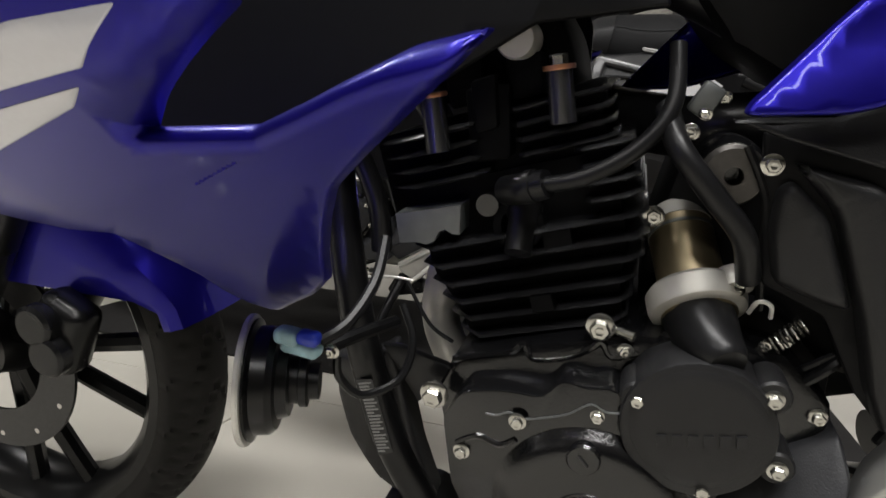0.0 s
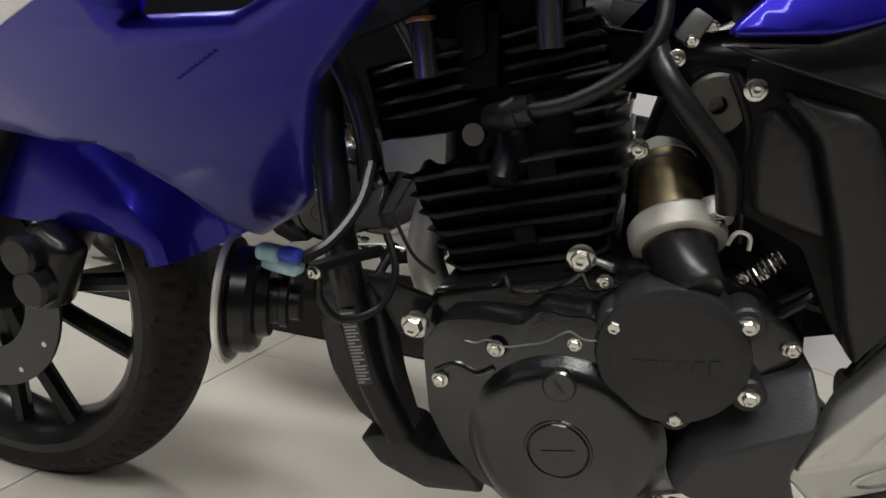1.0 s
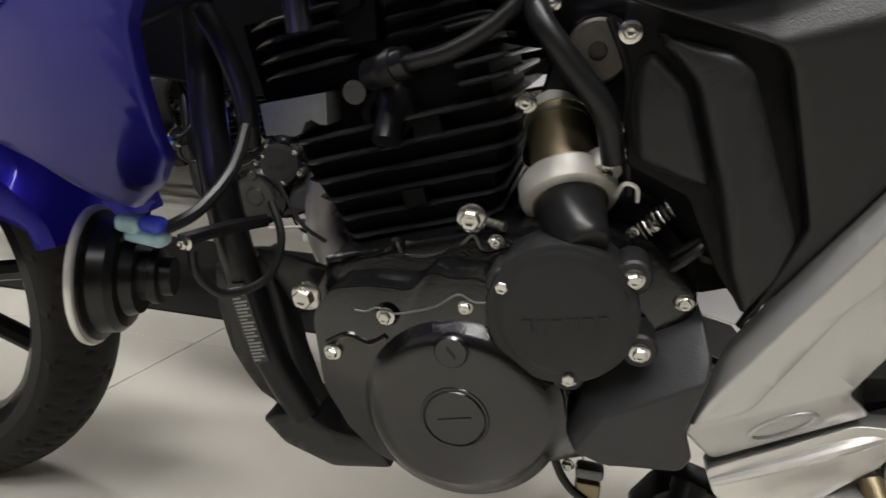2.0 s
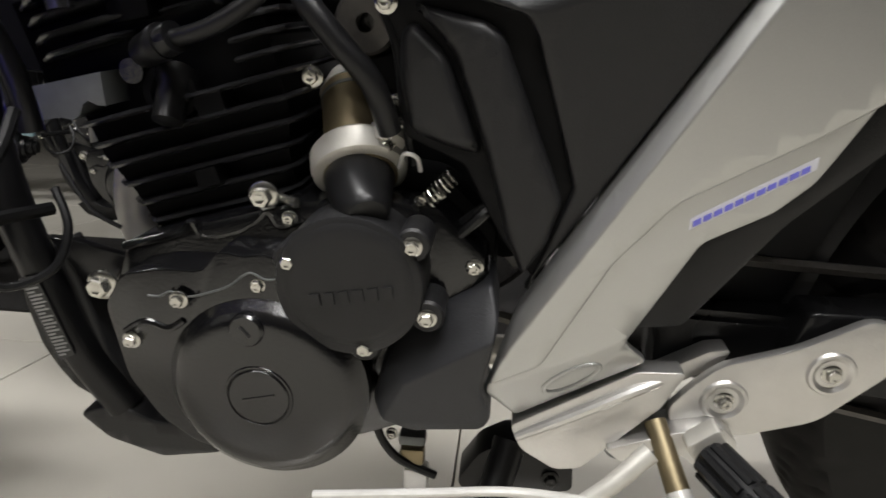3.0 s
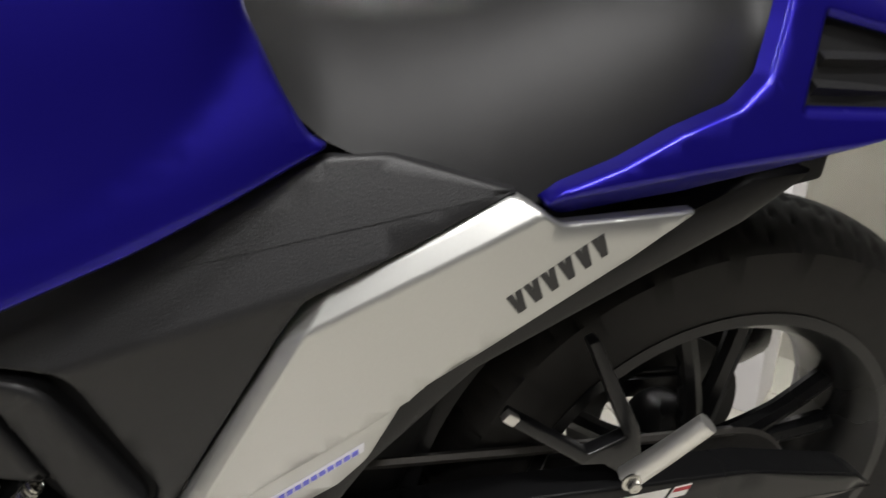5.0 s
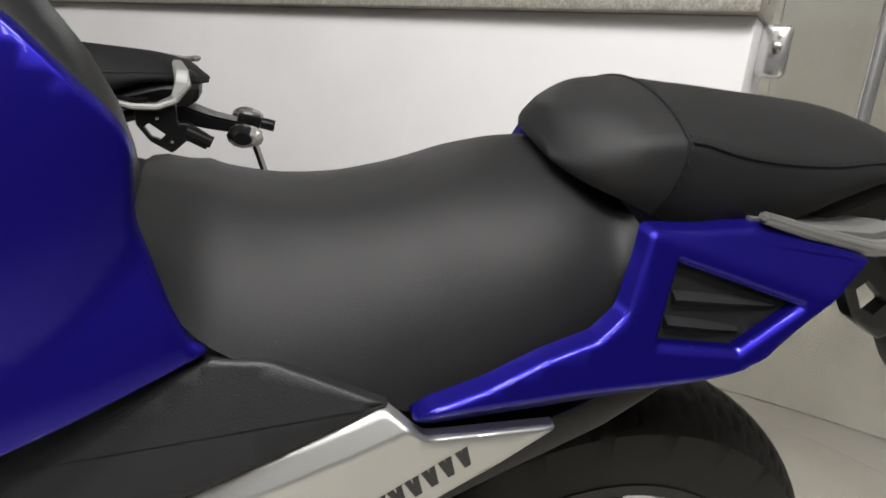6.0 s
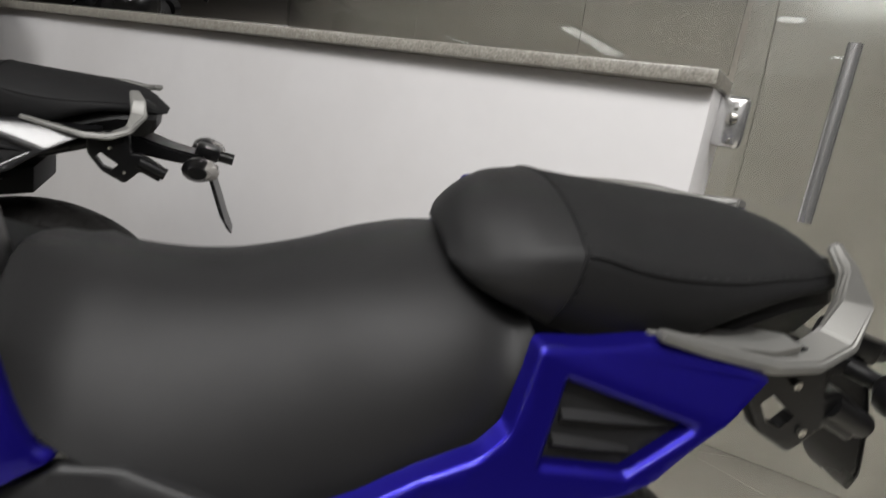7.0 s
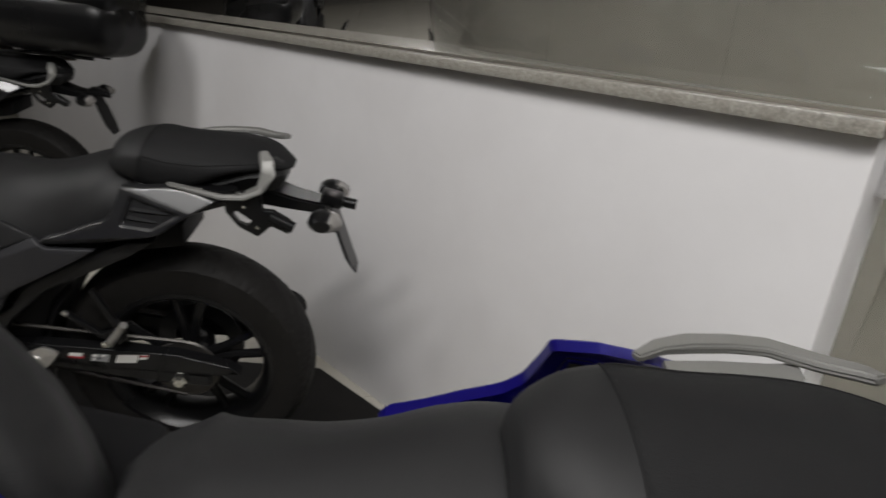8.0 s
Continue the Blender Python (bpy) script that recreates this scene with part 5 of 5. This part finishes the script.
    pside = [(1.142, 0.812), (1.165, 0.830), (1.19, 0.842), (1.225, 0.8475), (1.257, 0.843), (1.293, 0.841), (1.344, 0.843), (1.40, 0.848), (1.46, 0.849), (1.525, 0.829)]
    pw = [(1.142, 0.036), (1.150, 0.056), (1.165, 0.072), (1.19, 0.084), (1.225, 0.089), (1.27, 0.094), (1.33, 0.094), (1.41, 0.083), (1.46, 0.066), (1.49, 0.050), (1.512, 0.034), (1.525, 0.018)]

    def psec(x, grow=0.0):
        """A ring across the pillion seat: upright flanks, an edge along the side seam, a low dome between."""
        zt, zb, zs, w = ramp_at(ptop, x), ramp_at(pbot, x), ramp_at(pside, x), ramp_at(pw, x)
        half = []
        for i in range(9):
            u = i / 8
            half.append((w * (0.93 + 0.10 * math.sin(math.pi * (0.12 + 0.80 * u)) - 0.045 * u * u) + grow, zb + (zs - zb) * u))
        ws = half[-1][0]
        for i in range(1, 9):
            u = i / 8
            half.append((ws * (1 - u), zs + (zt - zs) * (1 - (1 - u) ** 2.2) + grow))
        return [(x, -y, z) for y, z in half] + [(x, y, z) for y, z in reversed(half[:-1])]
    front = [psec(1.142 + 0.073 * (i / 20) ** 1.6) for i in range(21)]
    back = [psec(1.215 + 0.310 * i / 32, -0.0006) for i in range(33)]

    def sweep(secs):
        # the cross seam reaches furthest back where it meets the side seam
        out = []
        for s in secs:
            zs, zb = s[8][2], s[0][2]
            out.append([(x + 0.012 * (min(1, max(0, (z - zb) / max(0.004, zs - zb))) - 0.25) * min(1, (x - 1.142) / 0.07 if x < 1.215 else (1.525 - x) / 0.2), y, z) for x, y, z in s])
        return out
    pf = part("pillion_pad", loft(sweep(front)), SEATM, root, "black vinyl front pad of the pillion seat", angle=60)
    pb = part("pillion_seat", loft(sweep(back)), SEATM2, root, "grippy black vinyl pillion seat with seams", angle=60)
    line = [Vector(p) + Vector((0, 0, 0.0006)) for p in sweep([psec(1.215)])[0]]
    seams = [part("seam", tube(line, 0.0011, 6, smooth=1), SEATM2, pb, "stitched seam")]
    for s in (-1, 1):
        run = []
        for i in range(25):
            x = 1.218 + 0.28 * i / 24
            sec = sweep([psec(x)])[0]
            k = 8 if s < 0 else 24
            run.append(Vector(sec[k]))
        seams.append(part("seam", tube(run, 0.0010, 6, smooth=1), SEATM2, pb))
    runs = [line] + [[Vector(sweep([psec(1.218 + 0.28 * i / 60)])[0][k]) for i in range(61)] for k in (8,)]
    for run in runs:
        stitch = bmesh.new()
        n = 26
        for i in range(3, n - 1):
            u = i * (len(run) - 1) / n
            p, q = run[int(u)], run[min(int(u) + 1, len(run) - 1)]
            c0 = p.lerp(q, u - int(u))
            t = (q - p).normalized()
            off = Vector((0.0035, 0, 0.0005)) if run is runs[0] else Vector((0, 0.003, 0.0012))
            tube([c0 + off - t * 0.0017, c0 + off + t * 0.0017], 0.0005, 5, stitch, smooth=1)
        seams.append(part("stitching", stitch, SEATM, pb, "dark thread stitches"))
    for o in [pf, pb] + seams:
        roll(o)

    # grab rail, tail light, plate bracket and indicators
    for s in (-1, 1):
        near = ((1.285, -0.112, 0.806, 0.006), (1.335, -0.112, 0.797, 0.010), (1.392, -0.108, 0.789, 0.016), (1.436, -0.104, 0.792, 0.018), (1.468, -0.097, 0.808, 0.018), (1.482, -0.086, 0.838, 0.018), (1.476, -0.072, 0.862, 0.016), (1.466, -0.058, 0.878, 0.010))
        far = ((1.279, 0.122, 0.846, 0.006), (1.307, 0.138, 0.849, 0.010), (1.340, 0.146, 0.851, 0.013), (1.380, 0.146, 0.855, 0.013), (1.415, 0.141, 0.858, 0.013), (1.458, 0.120, 0.859, 0.013), (1.486, 0.098, 0.866, 0.012), (1.492, 0.082, 0.871, 0.009))
        run = near if s < 0 else far
        rp = [Vector(p[:3]) for p in run]
        secs = []
        for i, p in enumerate(rp):
            t = rp[min(i + 1, 7)] - rp[max(i - 1, 0)]
            n = Vector((t.y, -t.x, 0)).normalized() * run[i][3]
            up = t.cross(n).normalized() * (0.004, 0.005, 0.006, 0.006, 0.006, 0.006, 0.006, 0.005)[i]
            secs.append([p - n, p - n * 0.8 + up, p + n * 0.8 + up, p + n, p + n * 0.8 - up, p - n * 0.8 - up])
        gr = loft(secs)
        bmesh.ops.bevel(gr, geom=gr.edges[:], offset=0.002, segments=2, affect="EDGES")
        part("grab_rail", gr, RAILM, root, "satin silver grab rail")
        web = loft([[(x, s * y0, z), (x, s * y1, z), (x, s * y1, z - 0.006), (x, s * y0, z - 0.006)] for x, y0, y1, z in ((1.285, 0.065, 0.102, 0.802), (1.34, 0.058, 0.110, 0.7995), (1.395, 0.066, 0.112, 0.800), (1.42, 0.09, 0.110, 0.806))])
        plate_r = part("rail_plate", web, RAILM if detail else GLOSSPL, root)
        if s > 0:
            plate_r.data.transform(pose(0.02, 0.022, 0.004))
            roll(plate_r, 11.0)
    eye = [(1.412, 0.748), (1.426, 0.730), (1.443, 0.725), (1.453, 0.737), (1.421, 0.757)]
    hk = panel([(1.394, 0.784), (1.397, 0.751), (1.424, 0.719), (1.465, 0.699), (1.478, 0.712), (1.492, 0.728), (1.53, 0.712), (1.535, 0.742), (1.494, 0.764), (1.474, 0.762), (1.470, 0.80), (1.432, 0.80)], lambda x, z: 0.104, 0.012, 0.003, 0.012, 0.006, -1,
               [(eye[i], eye[(i + 1) % 5], (0.0,)) for i in range(5)], lambda x, z: min(side_of((x, z), eye[i], eye[(i + 1) % 5]) for i in range(5)) > 0)
    hook = part("luggage_hook", hk, GLOSSPL, root, "black luggage hook bracket with two bolts")
    part("hook_pin", tube([(1.49, -0.098, 0.748), (1.54, -0.098, 0.728)], 0.0125, 14, smooth=2), HOSE, hook)
    hexbolt(0.005, False, hook, at(1.437, -0.103, 0.769))
    hexbolt(0.005, False, hook, at(1.465, -0.103, 0.724))
    part("tail_cover", loft([[(x, y * w, z + dz) for y, dz in ((-1, 0), (-0.7, h), (0.7, h), (1, 0), (0.7, -h), (-0.7, -h))] for x, w, z, h in
                             ((1.25, 0.09, 0.77, 0.03), (1.38, 0.080, 0.80, 0.032), (1.44, 0.072, 0.820, 0.038), (1.487, 0.060, 0.824, 0.037), (1.503, 0.050, 0.825, 0.028), (1.508, 0.044, 0.825, 0.020))]), PLASTIC, root)
    br = loft([[(x, -w, z), (x, w, z), (x, w, z - h), (x, -w, z - h)] for x, z, w, h in ((1.36, 0.80, 0.05, 0.05), (1.46, 0.79, 0.045, 0.04), (1.53, 0.770, 0.035, 0.03), (1.60, 0.760, 0.03, 0.025))])
    bmesh.ops.bevel(br, geom=br.edges[:], offset=0.005, segments=2, affect="EDGES")
    brk = part("plate_bracket", br, GLOSSPL, root, "black plastic number plate bracket")
    pl = loft([[(x, -w, z), (x, w, z), (x + 0.012, w, z - 0.01), (x + 0.012, -w, z - 0.01)] for x, z, w in ((1.60, 0.762, 0.035), (1.625, 0.70, 0.045), (1.65, 0.635, 0.045), (1.668, 0.60, 0.03))])
    bmesh.ops.bevel(pl, geom=pl.edges[:], offset=0.003, segments=2, affect="EDGES")
    part("plate_holder", pl, GLOSSPL, root)
    part("plate_lamp", box(0.05, 0.05, 0.028, pose(1.61, 0, 0.765, 0, 10), 0.006), GLOSSPL, brk)
    part("reflector_stay", tube([(1.60, 0.0, 0.764), (1.65, 0.0, 0.757), (1.664, 0.0, 0.755)], 0.0125, 12), GLOSSPL, root)
    for s in (-1, 1):
        part("indicator_stalk", tube([(1.59, s * 0.02, 0.748), (1.598, s * 0.05, 0.748), (1.60, s * 0.07, 0.748)], [0.011, 0.009, 0.010], 12), HOSE, root)
        ind = part("indicator", loft([[(1.600 + a * math.cos(k * math.pi / 6), s * y, 0.748 + b_ * math.sin(k * math.pi / 6)) for k in range(12)] for y, a, b_ in
                               ((0.06, 0.012, 0.012), (0.075, 0.030, 0.022), (0.105, 0.032, 0.024), (0.125, 0.018, 0.013))]), GLOSSPL, root, "black indicator with a clear lens")
        part("lens", loft([[(1.612 + a * math.cos(k * math.pi / 6), s * y, 0.748 + b_ * math.sin(k * math.pi / 6)) for k in range(12)] for y, a, b_ in
                           ((0.077, 0.028, 0.020), (0.105, 0.030, 0.021), (0.122, 0.015, 0.010))]), LENS, ind)
    # tank body, top cover and headlamp end
    tb = []
    for x, w, z0, z1, yc in ((0.30, 0.05, 0.80, 0.86, 0), (0.36, 0.10, 0.76, 0.93, 0), (0.48, 0.13, 0.74, 0.970, 0), (0.62, 0.12, 0.72, 0.962, 0), (0.70, 0.110, 0.72, 0.942, 0), (0.76, 0.096, 0.72, 0.910, -0.008), (0.80, 0.084, 0.72, 0.877, -0.018),
                            (0.825, 0.072, 0.72, 0.851, -0.029), (0.843, 0.058, 0.73, 0.826, -0.041), (0.853, 0.047, 0.735, 0.803, -0.048), (0.859, 0.034, 0.74, 0.782, -0.055)):
        tb.append(seat_section(x, z1, z0, w * 0.78, w, 24, 2.6, yc))
    part("tank_body", loft(tb), PLASTIC, root, "black tank centre cover", angle=60)
    part("headlamp", loft([[(x, w * math.cos(k * math.pi / 8), z + h * math.sin(k * math.pi / 8)) for k in range(16)] for x, w, h, z in
                           ((-0.16, 0.06, 0.07, 0.80), (-0.13, 0.10, 0.11, 0.80), (-0.02, 0.12, 0.13, 0.82), (0.06, 0.07, 0.08, 0.84))]), GLOSSPL, root)
    part("handlebar", tube([(0.26, -0.36, 0.98), (0.20, -0.22, 1.02), (0.17, -0.05, 0.97), (0.17, 0.05, 0.97), (0.20, 0.22, 1.02), (0.26, 0.36, 0.98)], 0.011, 12), GLOSSPL, root)

    # horn
    hm = pose(0.347, -0.222, 0.408, 0, -88, 20)
    horn = part("horn", lathe([(0, 0.004), (0.018, 0.004), (0.042, 0.0), (0.043, -0.004), (0.038, -0.006), (0.0375, -0.016), (0.034, -0.020), (0.027, -0.021), (0.025, -0.028), (0.0, -0.028)], hm, 44), GLOSSPL, root, "black disc horn with a bright rim")
    part("horn_rim", lathe([(0.0425, 0.003), (0.0455, 0.0025), (0.0462, 0.0), (0.0455, -0.0015), (0.0425, -0.002)], hm, 44, closed=True), BRIGHT, horn, "bright metal rim")
    part("coil", lathe([(0.02, -0.02), (0.02, -0.026), (0.0165, -0.028), (0.0165, -0.034), (0.0185, -0.035), (0.0185, -0.040), (0.013, -0.041), (0.013, -0.048), (0, -0.048)], hm, 28), HOSE, horn)
    part("rivet", lathe([(0, 0.006), (0.004, 0.005), (0.005, 0)], hm @ pose(0.026, 0, -0.02, 180), 10), CHROME, horn)
    part("taped_plug", box(0.028, 0.014, 0.011, pose(0.388, -0.222, 0.440, 0, 6), 0.004, seg=3), TAPE, horn, "pale blue taped connector")
    part("taped_plug", box(0.016, 0.012, 0.010, pose(0.396, -0.226, 0.449, 0, 4), 0.004, seg=3), BLUEPLUG, horn)
    part("taped_plug", box(0.018, 0.014, 0.011, pose(0.380, -0.225, 0.448, 0, 4), 0.004, seg=3), TAPE, horn)
    part("wire", tube([(0.402, -0.222, 0.446), (0.415, -0.205, 0.455), (0.422, -0.175, 0.475), (0.420, -0.15, 0.50)], 0.0042, 8), HOSE, horn)
    part("wire", tube([(0.403, -0.20, 0.425), (0.402, -0.195, 0.405), (0.415, -0.185, 0.388), (0.437, -0.165, 0.395), (0.442, -0.15, 0.42), (0.43, -0.14, 0.445)], 0.0032, 8), HOSE, horn)
    part("horn_stay", tube([(0.395, -0.20, 0.430), (0.41, -0.175, 0.432), (0.425, -0.14, 0.43)], 0.005, 8), GLOSSPL, horn)
    hexbolt(0.0045, True, horn, at(0.402, -0.205, 0.431))


def motorcycle(x, y, paint, second, label, detail=True):
    root = new("motorcycle")
    root.matrix_basis = pose(x, y, 0, 9, 0, 0)
    tagged(root, label, "motorcycle", group="parked motorcycles")
    build_bike(root, paint, second, detail)
    return root


motorcycle(0, 0, BLUE, SILVER, "blue and silver street motorcycle leaning on its side stand")
second_bike = motorcycle(-0.70, 1.0, BLACKPAINT, GREYPAINT, "black street motorcycle parked beside the low wall", False)
copy_thing(second_bike, pose(-1.84, 2.42, 0, 9, 0, 0))

case = new("top_case")
case.matrix_basis = pose(-0.33, 2.32, 0.90)
tagged(case, "rounded black plastic top case behind the last motorcycle seat", "top case")
cb = box(0.52, 0.42, 0.26, pose(0, 0, 0.13), 0.11, seg=8)
part("base", cb, GLOSSPL, case)
part("lid", box(0.50, 0.40, 0.15, pose(0, 0, 0.225), 0.07, seg=6), GLOSSPL, case)
part("latch", box(0.012, 0.07, 0.06, pose(0.255, 0, 0.165), 0.004), HOSE, case)
part("rack", tube([(-0.30, -0.08, -0.03), (-0.1, -0.08, -0.008), (0.12, -0.08, -0.008)], 0.008, 10), GLOSSPL, case)
part("rack", tube([(-0.30, 0.08, -0.03), (-0.1, 0.08, -0.008), (0.12, 0.08, -0.008)], 0.008, 10), GLOSSPL, case)

mat_ol = [(-0.90, 0.66), (1.10, 0.66), (1.10, 1.19), (0.86, 1.45), (-0.90, 1.45)]
mb = bmesh.new()
loft([[(x, y, z) for x, y in mat_ol] for z in (0.0005, 0.006)], mb)
tagged(part("floor_mat", mb, RUBBER, smooth=False), "thin black rubber mat on the tiles under the second motorcycle", "mat")

# ---- floor tiles ----
tile = None
outer = part("tile", box(TILE_S - 0.003, TILE_S - 0.003, 0.012, None, 0.0008, seg=1), WALLTILE, floor, smooth=False)
outer.matrix_basis = pose(0.3 + 9 * TILE_S, 0.1, -0.006)
for ix in range(-8, 9):
    for iy in range(-7, 10):
        cx, cy = 0.3 + ix * TILE_S, 0.1 + iy * TILE_S
        m = pose(cx, cy, -0.006)
        if tile is None:
            tile = part("tile", box(TILE_S - 0.003, TILE_S - 0.003, 0.012, None, 0.0008, seg=1), TILE, floor, smooth=False)
            tile.matrix_basis = m
        else:
            t_ = again(tile, floor, m)
            if (Vector((cx, cy, 0)) - WALL_END).dot(WALL_OUT) > 0.42:
                t_.data = outer.data

# ---- wall tiles beyond the window ----
wt = None
for ix in range(-4, 6):
    for iz in range(1):
        m = FRAME_W @ pose(0.35 + ix * 0.9, 1.782, 1.44)
        if wt is None:
            wt = part("wall_tile", box(0.8985, 0.016, 2.876, None, 0.001, seg=1), WALLTILE, wall_out, smooth=False)
            wt.matrix_basis = m
        else:
            again(wt, wall_out, m)
